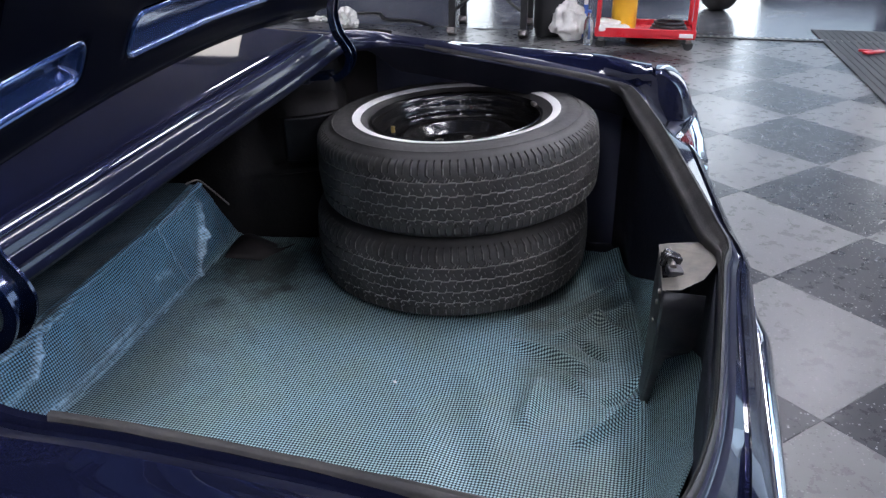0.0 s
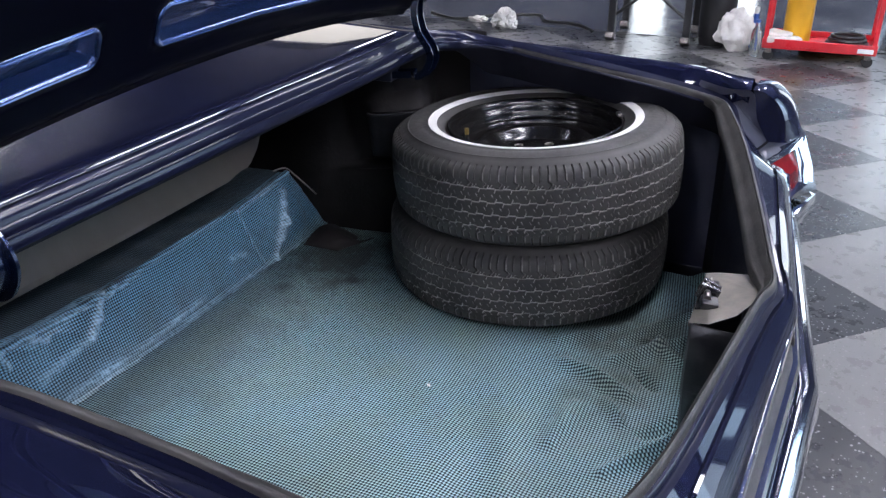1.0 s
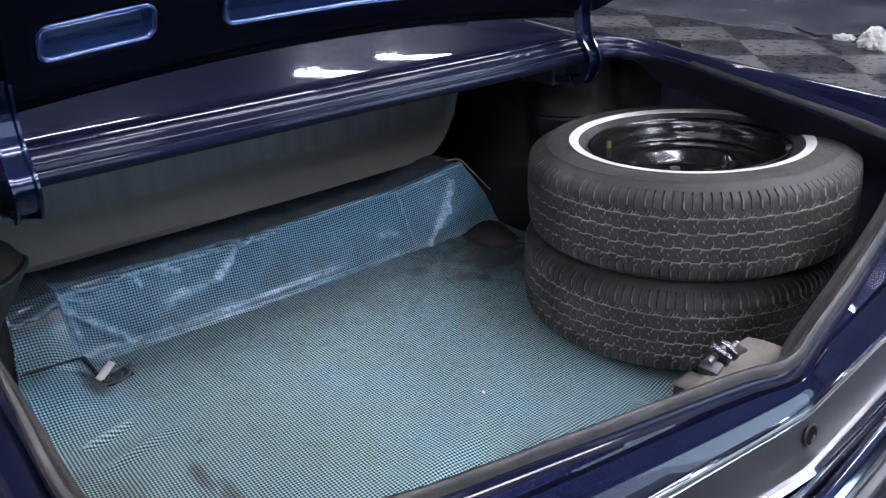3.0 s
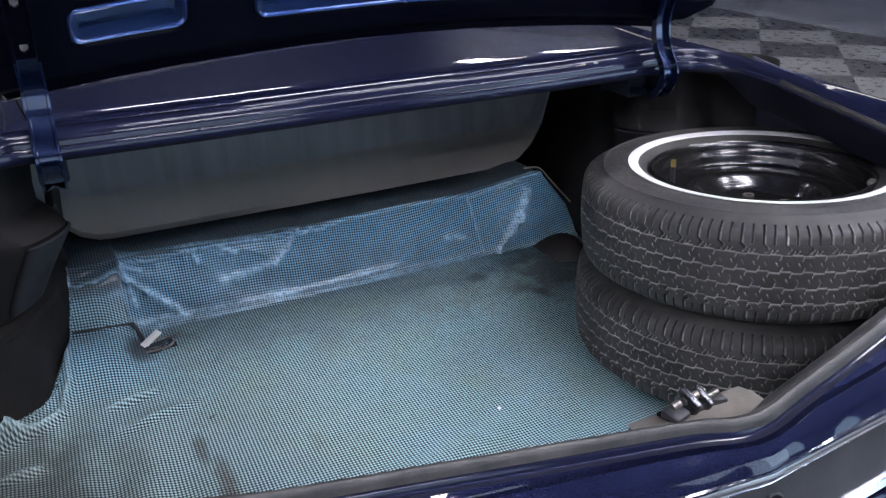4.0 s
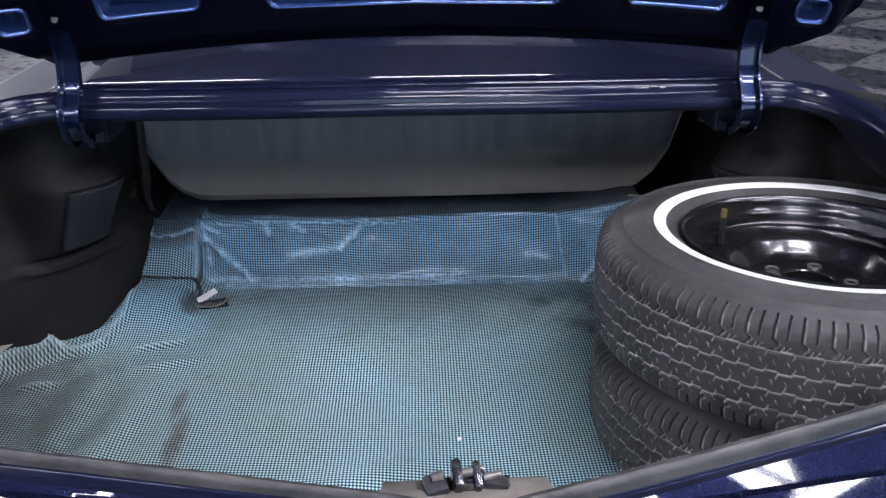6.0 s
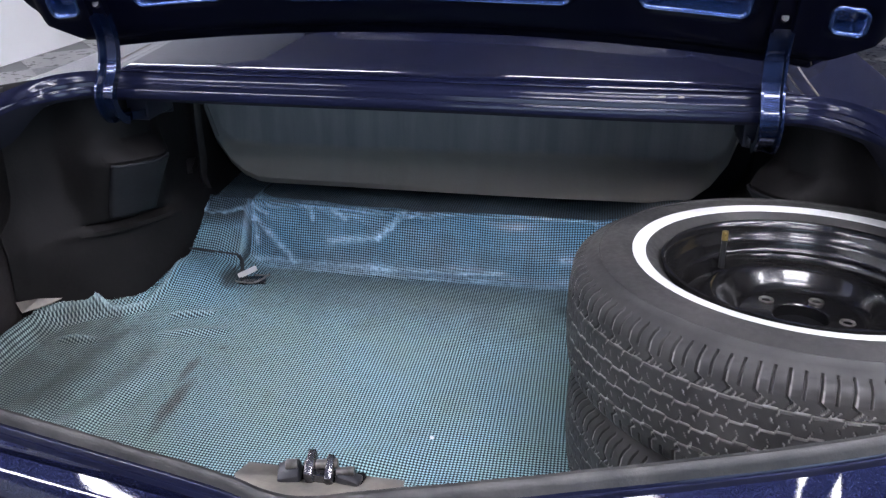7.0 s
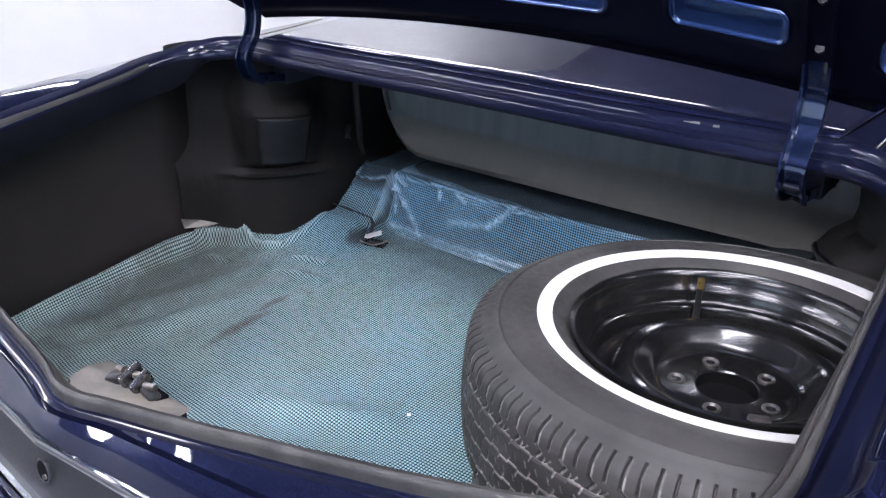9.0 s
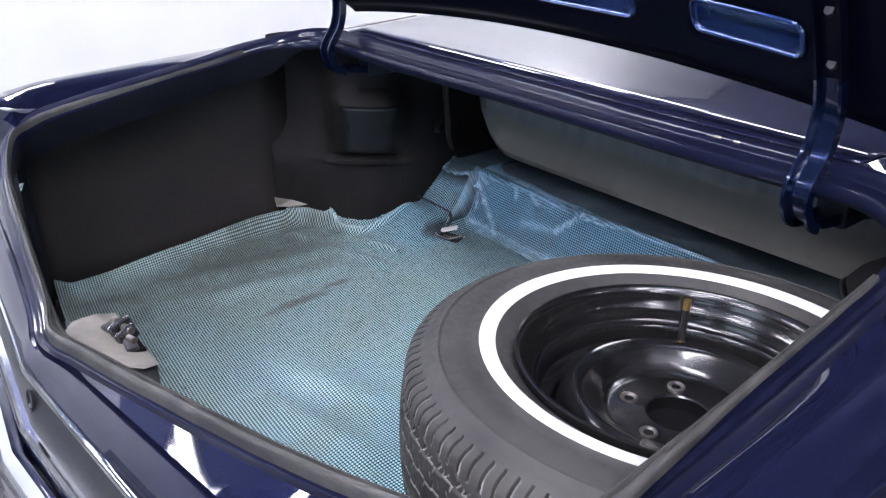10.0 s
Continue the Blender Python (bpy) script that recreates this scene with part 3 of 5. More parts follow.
def quarter(side):
    seq = []
    for k in range(18):
        y = 1.62 - (1.62 - .69) * k / 17
        x = .598 * (1 + .16 * (y - .668)) + .004
        seq.append((x, y, deck_z(x, y)))
    if side > 0:
        i = EDGE_R
        run = [j % NR for j in range(i, i + NR)]
    else:
        i = EDGE_L
        run = [j % NR for j in range(i, i - NR, -1)]
    for j in run:
        e = EDGE[j]
        if e.y < -.045:
            break
        if seq[-1][1] - e.y > .004:
            seq.append((abs(e.x), e.y, e.z))
    seq.append((.738, -.060, .868))
    seq.append((.724, -.074, .864))
    rows = [body_section(x, y, z, side) for x, y, z in seq]
    return loft("quarter_panel", rows, NAVY, car, "glossy navy rear fender", flip=side < 0, sharp=45)


quarter(1)
quarter(-1)


# tail: sloping ledge, shut line, rolled top edge, bright trims, grey panel
def groove_line(x):
    return -.198 + .098 * abs(x - .037), .7725 + .066 * abs(x - .037) * (1 - sstep(.46, .64, abs(x)))


def trim_line(x):
    return -.222 + .078 * abs(x - .037), .742 + .018 * abs(x)


back = [i for i in range(NR) if EDGE[i].y < -.03]
back = sorted(back, key=lambda i: EDGE[i].x)
cols = []
starts = [tuple(EDGE[i]) for i in back]
for x, y, z in starts:
    yg, zg = groove_line(x)
    yt, zt = trim_line(x)
    yg = min(yg, y - .003)
    zg = min(zg, z)
    a, g0 = Vector((x, y, z)), Vector((x, yg + .003, zg + .001))
    g1 = Vector((x, yg - .0045, zg + .0005))
    t = Vector((x, yt, zt))
    if t.y > g1.y - .012:
        t.y = g1.y - .012
    m = (g1 + t) / 2
    if abs(x) > .615:
        # the ledge alone runs on above the lamp
        g0.y += .052 * sstep(.615, .67, abs(x))
        cols.append([a, a.lerp(g0, .5), g0] + [g0 + Vector((0, .002, -.004 * k)) for k in range(1, 9)])
        continue
    cols.append([a, a.lerp(g0, .5), g0, Vector((x, yg + .001, zg - .006)), Vector((x, yg - .003, zg - .006)), g1,
                 g1.lerp(m, .55) + Vector((0, -.002, .003)), m + Vector((0, -.005, .004)), m.lerp(t, .6) + Vector((0, -.006, .001)), t + Vector((0, -.001, .002)), t + Vector((0, .008, -.002))])
rows = [list(r) for r in zip(*cols)]
loft("tail_top", rows, NAVY, car, "navy sloping ledge above the tail panel with a shut line", sharp=28)

xs = [-.62, -.5, -.3, -.15, -.05, .02, .037, .054, .12, .25, .4, .55, .62]


def tail_strip(name, f, section, mat, label):
    return sweep(name, [(x, *f(x)) for x in xs], section, mat, car, label)


tail_strip("trim_strip", lambda x: (trim_line(x)[0] + .001, trim_line(x)[1] - .004), [(.005, -.006), (.007, 0), (.005, .006), (-.002, .006), (-.002, -.006)], CHROME, "bright polished trim strip")
rows = []
for k, (dy, dz) in enumerate([(.010, -.004), (.000, -.010), (-.008, -.045), (-.016, -.082), (-.012, -.088)]):
    rows.append([(x, trim_line(x)[0] + .004 + dy, trim_line(x)[1] + dz) for x in xs])
loft("tail_panel", rows, SATIN, car, "dark grey satin panel between bright trims", thick=.004, flip=True)
tail_strip("trim_strip", lambda x: (trim_line(x)[0] - .013, trim_line(x)[1] - .088), [(.007, -.007), (.010, 0), (.006, .007), (-.004, .007), (-.004, -.007)], CHROME, "bright polished trim strip")

# lock in the tail panel; a black disc stands in for its hole
lock = revolve("lock", [(.0150, .0002), (.0142, .0016), (.0130, .0016), (.0122, .0006), (.0120, -.004)], 28, SATIN, car, "key lock ring")
lock.matrix_basis = pose(.041, trim_line(.041)[0] - .0060, .702, 82)
bm = bmesh.new()
drum(bm, (0, 0, .0004), .0124, .001, 24)
part("lock_hole", bm, HOLE, lock, "black disc standing in for the key hole's shade")
# bright sliver added for the inner edge of the hole
bm = bmesh.new()
slab(bm, (.004, -.006, .0012), (.010, .006, .0014), .0004, pose(0, 0, 0, 0, 0, 35))
part("lock_sliver", bm, BARE, lock, "bright sliver at the inner edge of the key hole")

# bumper
rows = []
for x in [-.90, -.88, -.80, -.6, -.4, -.2, .037, .25, .45, .65, .80, .88, .90]:
    y = -.262 + .092 * abs(x - .037) + (.05 * max(0, abs(x) - .82) / .08)
    z = .612
    row = []
    for a in range(12):
        t = 2 * math.pi * a / 12
        row.append((x, y + .022 * math.cos(t), z - .03 + .052 * math.sin(t)))
    rows.append(row)
loft("bumper", rows, CHROME, car, "chromed rear bumper", close_u=True)
rows = []
for z, y in ((.645, -.245), (.56, -.235), (.42, -.215), (.30, -.17)):
    rows.append([(x, y + .075 * abs(x), z) for x in np.linspace(-.86, .86, 13)])
loft("rear_valance", rows, NAVY, car, "navy panel below the bumper", thick=.004, flip=True)


def tail_corner(side):
    """Body-coloured fin end and the lamp below it."""
    # hood between its inner and outer edges, flat inner cheek
    inner = smooth_curve([(.731, -.080, .893), (.742, -.098, .888), (.760, -.127, .866), (.774, -.146, .836), (.785, -.158, .797), (.794, -.165, .752)], 4)
    outer = smooth_curve([(.869, -.089, .884), (.871, -.118, .883), (.872, -.141, .868), (.872, -.161, .845), (.872, -.177, .812), (.870, -.192, .772)], 4)
    rows = []
    for k, (a, b) in enumerate(zip(inner, outer)):
        f = k / (len(inner) - 1)
        out = Vector((0, -math.sin(f * 1.35), math.cos(f * 1.35)))
        row = [a.lerp(b, q / 10) + out * (.006 * math.sin(math.pi * q / 10) ** .6) for q in range(11)]
        row += [b + Vector((.004, .003, 0)) - out * .006, b + Vector((.005, .004, 0)) - out * .016, b + Vector((.004, .006, 0)) - out * .040]
        rows.append([(side * v.x, v.y, v.z) for v in row])
    cap = loft("fender_end", rows, NAVY, car, "navy fender end cap with a flat inner cheek", flip=side > 0, sharp=40)
    bm = bmesh.new()
    cheek = [v for v in inner] + [Vector(v) for v in ((.790, -.160, .748), (.778, -.141, .749), (.767, -.124, .770), (.745, -.095, .827))]
    bm.faces.new([bm.verts.new((side * v.x, v.y, v.z)) for v in cheek])
    bmesh.ops.triangulate(bm, faces=bm.faces[:])
    part("cheek", bm, NAVY, cap, "flat navy inner face", smooth=False)
    bm = bmesh.new()
    low = [inner[-1], inner[-1].lerp(outer[-1], .5) + Vector((0, -.004, 0)), outer[-1], Vector((.866, -.150, .770)), Vector((.785, -.140, .752))]
    bm.faces.new([bm.verts.new((side * v.x, v.y, v.z)) for v in low])
    part("cap_bottom", bm, NAVY, cap, "shaded lower edge of the cap", smooth=False)
    # flat corner of the deck between the opening and the fin, and the outer skin below the fin
    arc = sorted([i for i in range(NR) if side * EDGE[i].x > .62 and -.075 < EDGE[i].y < .06], key=lambda i: -EDGE[i].y)
    far = smooth_curve([(.792, .055, .894), (.758, -.030, .884), (.732, -.080, .889), (.746, -.096, .826), (.767, -.124, .771), (.71, -.116, .777), (.656, -.107, .784)], 8)
    rows = []
    for q in range(4):
        rows.append([EDGE[i].lerp(Vector((side * far[min(len(far) - 1, round(k * (len(far) - 1) / (len(arc) - 1)))].x, *far[min(len(far) - 1, round(k * (len(far) - 1) / (len(arc) - 1)))].yz)), q / 3) - Vector((0, 0, .001)) for k, i in enumerate(arc)])
    loft("corner_deck", rows, DULL_NAVY, car, "dull dusty navy corner, lightened for its reflection, beside the fender end", flip=side > 0)
    seam = [(side * .655, -.108, .784), (side * .71, -.117, .778), (side * .767, -.125, .772)]
    sweep("seam", seam, [(-.002, -.002), (.002, -.002), (.002, .002), (-.002, .002)], HOLE, car, "dark open panel seam")
    base = [[(.652, -.108, .782), (.71, -.118, .775), (.767, -.126, .768), (.80, -.156, .757), (.866, -.190, .775)],
            [(.640, -.128, .760), (.70, -.146, .757), (.76, -.165, .757), (.82, -.187, .763), (.866, -.199, .770)]]
    loft("fin_base", [[(side * a, b, c) for a, b, c in row] for row in base], DULL_NAVY, car, "navy panel below the fender end", thick=.003, flip=side < 0, sharp=60)
    rows = [[(side * (.856 + .03 * (.87 - z)), y, z) for z in (top, top - .06, .70, .62)] for y, top in ((-.070, .880), (-.11, .870), (-.15, .845), (-.185, .790), (-.20, .770))]
    loft("fender_side", rows, NAVY, car, "navy side of the fender end", thick=.003, flip=side < 0)
    # lamp: slanted chrome bezel with a recessed red lens
    outer = [(.620, -.126, .768), (.722, -.152, .762), (.868, -.198, .770), (.878, -.224, .702), (.884, -.246, .634), (.742, -.198, .658), (.642, -.176, .660)]
    inner = [(.632, -.134, .759), (.725, -.158, .752), (.836, -.184, .740), (.832, -.197, .705), (.826, -.210, .668), (.740, -.192, .669), (.652, -.172, .670)]
    lens = [(a, b + .007, c) for a, b, c in inner]
    rows = [[(side * a, b, c) for a, b, c in ring] for ring in ([(a, b + .06, c) for a, b, c in outer], outer, [(x * .25 + u * .75, y * .25 + v * .75 - .005, z * .25 + w * .75) for (x, y, z), (u, v, w) in zip(outer, inner)], inner, lens)]
    lamp = loft("tail_lamp", rows, CHROME, car, "tail lamp in a chrome bezel", close_u=True, sharp=25, flip=side > 0)
    for name, mid in (("upper_lens", True), ("lower_lens", False)):
        bm = bmesh.new()
        a = [Vector(v) for v in (lens[0], lens[1], lens[2])]
        b = [Vector(v) for v in (lens[6], lens[5], lens[4])]
        m = [u.lerp(v, .55) + Vector((0, -.007, 0)) for u, v in zip(a, b)]
        top, low = (a, m) if mid else (m, b)
        tv = [bm.verts.new((side * v.x, v.y, v.z)) for v in top]
        lv = [bm.verts.new((side * v.x, v.y, v.z)) for v in low]
        for k in (0, 1):
            bm.faces.new((tv[k], tv[k + 1], lv[k + 1], lv[k]))
        bmesh.ops.solidify(bm, geom=bm.faces[:], thickness=.002)
        part(name, bm, RED_LENS, lamp, "deep red lens", smooth=False)
    # bumper corner block
    bm = bmesh.new()
    slab(bm, (side * .765, -.180, .607), (.25, .085, .052), .014, pose(0, 0, 0, 0, 0, side * -14))
    part("bumper_corner", bm, CHROME, car, "chromed bumper end")


tail_corner(1)
tail_corner(-1)

# pale filled seams where the deck meets the fenders, and chips on the lip
for side in (1, -1):
    sweep("deck_seam", smooth_curve([(side * .652, .90, .9835), (side * .650, .82, .9795), (side * .649, .74, .9755), (side * .648, .675, .9740)], 5), round_section(.0016, 6), PRIMER, car, "pale filled body seam")
for x, w in ((.275, .012), (.338, .020), (.362, .008), (.392, .026), (.43, .010), (-.06, .016)):
    bm = bmesh.new()
    slab(bm, (x, .6630, .9675), (w, .004, .0016), .0006, pose(0, 0, 0, 55, 0, 0))
    part("paint_chip", bm, PRIMER, car, "small pale paint chip on the lip")

# ---- trunk interior ----
FOOT = smooth_curve([(-.850, .57), (-.836, .612), (-.800, .642), (-.752, .672), (-.708, .712), (-.676, .760), (-.650, .825), (-.628, .89), (-.614, .95), (-.608, 1.03), (-.622, 1.20)], 9)


def wheelhouse(side):
    """Moulded lining: a plain lower drum, a pressed groove, and a raised pad above it on the tower."""
    n = len(FOOT)
    out = []
    for k in range(n):
        d = FOOT[min(k + 1, n - 1)] - FOOT[max(k - 1, 0)]
        out.append(Vector((d.y, -d.x)).normalized())

    def skin(k, z, proud=0.0):
        p, s = FOOT[k], k / (n - 1)
        pad = math.exp(-((s - .482) / .15) ** 4)
        swell = proud + .088 * max(0.0, min(1.0, (z - .630) / .150)) * pad * (1 - .55 * sstep(.785, .83, z))
        swell -= .020 * sstep(.60, .70, z) * (1 - pad) + .015 * s * sstep(.6, .75, z)
        swell += .012 * sstep(.606, .614, z) * (1 - sstep(.620, .630, z)) * math.exp(-((s - .47) / .2) ** 4)
        swell -= .010 * sstep(.624, .629, z) * (1 - sstep(.634, .640, z)) * math.exp(-((s - .47) / .15) ** 6)
        swell += .006 * noise.noise(Vector((s * 7, z * 12, side))) + .006 * math.sin(s * 9 + z * 11) * sstep(.44, .5, z)
        q = Vector((p.x, p.y)) + out[k] * swell
        return (-side * (q.x + .03 * sstep(.8, .95, z) * (1 - s)), q.y, z + .010 * math.sin(s * 5))
    heights = (.40, .44, .48, .52, .56, .585, .600, .608, .614, .620, .626, .632, .638, .646, .66, .68, .70, .72, .74, .76, .772, .784, .80, .82, .85, .90, .945)
    house = loft("wheelhouse", [[skin(k, z) for k in range(n)] for z in heights], TOWER, car, "dark brown lined wheelhouse", thick=.004, flip=side < 0, sharp=50)
    run = [k for k in range(n) if .40 < k / (n - 1) < .585]
    rows = [[skin(k, z, .007 - .005 * (k in (run[0], run[-1]))) for k in run] for z in (.648, .652, .68, .71, .74, .765, .776, .780)]
    loft("tower_pad", rows, PAD, house, "grey pad on the wheelhouse", thick=.005, flip=side < 0, sharp=50)
    return house


wheelhouse(1)
wheelhouse(-1)


# torn strap and a loose flap of lining beside the seat board
rows = []
for z, x, y, w in ((.895, -.590, .930, .010), (.84, -.592, .938, .011), (.78, -.598, .945, .012), (.72, -.603, .955, .013), (.665, -.610, .965, .008), (.63, -.604, .972, .006)):
    rows.append([(x - w, y + .006, z), (x, y, z + .004), (x + w, y + .007, z)])
loft("lining_strap", rows, LINER, car, "dark torn strap hanging from the lining", thick=.003)
rows = []
for k in range(8):
    q = k / 7
    rows.append([(-.615 - .10 * q, .955 - .03 * q, .715 - .11 * q + .02 * math.sin(q * 5)), (-.622 - .10 * q, .945 - .04 * q, .690 - .10 * q), (-.640 - .09 * q, .975 - .03 * q, .655 - .085 * q)])
loft("lining_flap", rows, LINER, car, "loose torn flap of dark lining", thick=.003)


def side_liner(side):
    rows = []
    for k in range(9):
        y = -.06 + .68 * k / 8
        row = []
        for z, x in ((.40, .845), (.50, .850), (.62, .858), (.74, .856), (.82, .846), (.87, .815)):
            zz = z if z < .8 else z + .13 * max(0, y)
            row.append((side * (x + .006 * math.sin(y * 9 + z * 7)), y, zz))
        rows.append(row)
    loft("side_liner", rows, LINER if side < 0 else NAVY_LINER, car, "dark brown trunk side liner" if side < 0 else "dark navy trunk side liner", thick=.003, flip=side > 0)


side_liner(1)
side_liner(-1)
# rear inner panel, floor pan, bulkhead and shelf
rows = []
for dz, dy in ((-.03, .004), (-.09, .004), (-.20, .002), (-.36, .000), (-.46, .000)):
    rows.append([(RING[i].x * (1.03 if abs(RING[i].x) < .6 else 1.2), RING[i].y + dy * .6, max(.395, RING[i].z + dz)) for i in sorted([i for i in range(NR) if RING[i].y < -.02], key=lambda i: RING[i].x)])
loft("rear_inner_panel", rows, SHELL, car, "dark inner face of the tail panel", thick=.003)
bm = bmesh.new()
slab(bm, (0, .52, .385), (1.74, 1.46, .02))
part("floor_pan", bm, SHELL, car, "dark steel trunk floor pan", smooth=False)
bm = bmesh.new()
slab(bm, (0, 1.30, .70), (1.64, .02, .64))
part("bulkhead", bm, SHELL, car, "dark bulkhead behind the rear seat", smooth=False)
rows = [[(x, y, z) for x in np.linspace(-.78, .78, 9)] for y, z in ((.648, .938), (.70, .930), (.90, .935), (1.30, .96))]
loft("shelf_underside", rows, SHELL, car, "dark underside of the rear shelf", thick=.003)

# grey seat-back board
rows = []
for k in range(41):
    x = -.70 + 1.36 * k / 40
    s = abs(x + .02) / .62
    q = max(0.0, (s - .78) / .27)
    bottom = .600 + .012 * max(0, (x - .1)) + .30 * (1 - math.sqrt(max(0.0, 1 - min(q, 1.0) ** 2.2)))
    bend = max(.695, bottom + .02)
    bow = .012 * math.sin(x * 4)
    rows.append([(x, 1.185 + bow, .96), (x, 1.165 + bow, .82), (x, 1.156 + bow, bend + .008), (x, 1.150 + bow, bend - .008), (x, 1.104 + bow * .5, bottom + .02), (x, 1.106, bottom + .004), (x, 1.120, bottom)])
loft("backboard", rows, BOARD, car, "grey fibreboard seat back with a paler tan lower band", thick=.005, sharp=50, flip=False)


# latch and its brace
bm = bmesh.new()
vs = [bm.verts.new(p) for p in ((-.046, -.084, .741), (.124, -.084, .741), (.128, -.104, .744), (.112, -.148, .757), (.060, -.166, .765), (.037, -.172, .767), (.010, -.166, .765), (-.028, -.146, .757), (-.050, -.112, .747))]
bm.faces.new(vs)
bmesh.ops.solidify(bm, geom=bm.faces[:], thickness=.004)
latch = part("latch", bm, PRIMER, car, "trunk latch on a tan primed bracket plate", smooth=False)
bm = bmesh.new()
slab(bm, (.040, -.104, .7435), (.088, .036, .006), .001)
part("slot", bm, HOLE, latch, "black slab standing in for the shaded latch slot", smooth=False)
bm = bmesh.new()
slab(bm, (.030, -.099, .7555), (.010, .032, .026), .0035, pose(0, 0, 0, 18, 0, 6))
slab(bm, (.050, -.099, .7545), (.009, .030, .022), .0035, pose(0, 0, 0, 24, 0, 6))
slab(bm, (.040, -.104, .7500), (.030, .012, .012), .003)
part("claw", bm, LATCH, latch, "oiled steel forked latch claw")
bm = bmesh.new()
slab(bm, (.008, -.104, .7500), (.024, .026, .014), .004, pose(0, 0, 0, 8, -10, 12))
part("pawl", bm, BRACE, latch, "small dark pawl")
bm = bmesh.new()
slab(bm, (.070, -.101, .7490), (.026, .016, .010), .003, pose(0, 0, 0, 0, 8, -8))
part("lever", bm, BRACE, latch, "small dark lever")
for x, y, z, r, h in ((.040, -.096, .7600, .0048, .034), (.010, -.100, .7585, .0056, .012), (.066, -.098, .7560, .0044, .018)):
    bm = bmesh.new()
    drum(bm, (x, y, z), r, h, 14, pose(0, 0, 0, 0, 84, 8))
    part("roller", bm, BARE, latch, "worn bright steel pin")
rows = []
for z, x0, x1, yf, yb in ((.739, -.046, .120, -.085, -.150), (.70, -.044, .122, -.084, -.150), (.645, -.036, .124, -.083, -.147), (.625, -.030, .125, -.083, -.140), (.612, -.025, .126, -.083, -.118), (.600, -.019, .127, -.083, -.105), (.56, .000, .129, -.083, -.099), (.50, .034, .132, -.082, -.097), (.425, .085, .136, -.080, -.094)):
    rows.append([(x0 - .004, yb, z), (x0, yf - .004, z), (x0 + .006, yf, z), (x1 - .006, yf, z), (x1, yf - .004, z), (x1 + .004, yb, z)])
brace = loft("brace", rows, BRACE, latch, "dark pressed steel brace", thick=.003, sharp=30)
for px, pz in ((-.030, .722), (-.006, .690), (.020, .640)):
    bm = bmesh.new()
    drum(bm, (px + .016, -.0825, pz), .0045, .004, 8, pose(0, 0, 0, 90))
    part("rivet", bm, BARE, brace, "small worn bolt head")

# ---- hinges ----
GOOSE = smooth_curve([(.545, 1.275), (.582, 1.195), (.618, 1.115), (.640, 1.050), (.632, .995), (.606, .955), (.604, .930), (.622, .903), (.655, .893), (.72, .885), (.80, .870)], 5)


def hinge(x):
    path = [(x, p.x, p.y) for p in GOOSE]
    channel = [(-.018, -.004), (-.018, .011), (-.014, .011), (-.013, 0), (.013, 0), (.014, .011), (.018, .011), (.018, -.004)]
    h = sweep("hinge", path[12:], channel, HINGE_BLUE, car, "navy painted gooseneck hinge arm", up=(0, -1, .2))
    # same paint as the gooseneck, its shade put into a darker colour
    sweep("hinge_strap", path[:13], channel, INNER_NAVY, h, "hinge strap on the lid, coloured dark for its shade", up=(0, -1, .2))
    for d in (.10, .165):
        bm = bmesh.new()
        drum(bm, (0, 0, 0), .0065, .007, 6)
        b = part("bolt", bm, BRACE, h)
        b.matrix_basis = pose(x, .622 - .45 * (d - .1), 1.005 + d, 65)
    # pivot bracket under the lip
    bm = bmesh.new()
    slab(bm, (x, .745, .900), (.046, .10, .05), .006)
    part("pivot_bracket", bm, SHELL, car, "dark hinge bracket under the lip")


hinge(.565)
hinge(-.585)

# ---- trunk lid, standing open ----
LID_UP = radians(66)
V_DIR = Vector((0, -math.cos(LID_UP), math.sin(LID_UP)))
W_DIR = Vector((0, math.sin(LID_UP), math.cos(LID_UP)))          # away from the trunk


def lid_point(x, v, w):
    crown = -.054 * (abs(x) / .72) ** 2
    return Vector((x, .712, 1.062)) + V_DIR * v + W_DIR * w + Vector((0, 0, crown))


POCKETS = [(-.522, -.355, .086, .140), (-.246, .242, .079, .142), (.348, .516, .086, .136), (-.69, -.636, .082, .128), (.636, .69, .082, .128)]
for _x in (-.52, -.17, .17, .52):
    POCKETS.append((_x - .14, _x + .14, .26, .52))


def rounded_box(u, v, hu, hv):
    """Distance outside a rectangle with round ends."""
    r = min(hu, hv) * .62
    qu, qv = abs(u) - hu + r, abs(v) - hv + r
    return math.hypot(max(qu, 0.0), max(qv, 0.0)) + min(max(qu, qv), 0.0) - r


def inner_depth(x, v):
    """Depth of the inner pressing below the lid's skin."""
    half = .745
    edge = min(half - abs(x), v, .78 - v)
    d = .012 + .022 * sstep(.012, .035, edge)
    hole = 0.0
    for a, b, c, e in POCKETS:
        hole = max(hole, sstep(-.002, .008, -rounded_box(x - (a + b) / 2, v - (c + e) / 2, (b - a) / 2, (e - c) / 2)))
    return d, hole


nu, nv = 150, 80
rows, mask = [], []
for j in range(nv + 1):
    v = .80 * j / nv
    row = []
    for i in range(nu + 1):
        x = -.755 + 1.51 * i / nu
        lim = .755 - .13 * (1 - sstep(0, .16, v)) ** 2
        x = max(-lim, min(lim, x))
        d, hole = inner_depth(x, v)
        row.append(lid_point(x, v, -d + .026 * hole))
    rows.append(row)
inner_rows = rows
rows = []
for j in range(13):
    v = -.004 + .812 * j / 12
    rows.append([lid_point(x, v, .004) for x in [(-.76 + 1.52 * i / 24) * (1 - .17 * (1 - sstep(0, .16, v)) ** 2) for i in range(25)]])
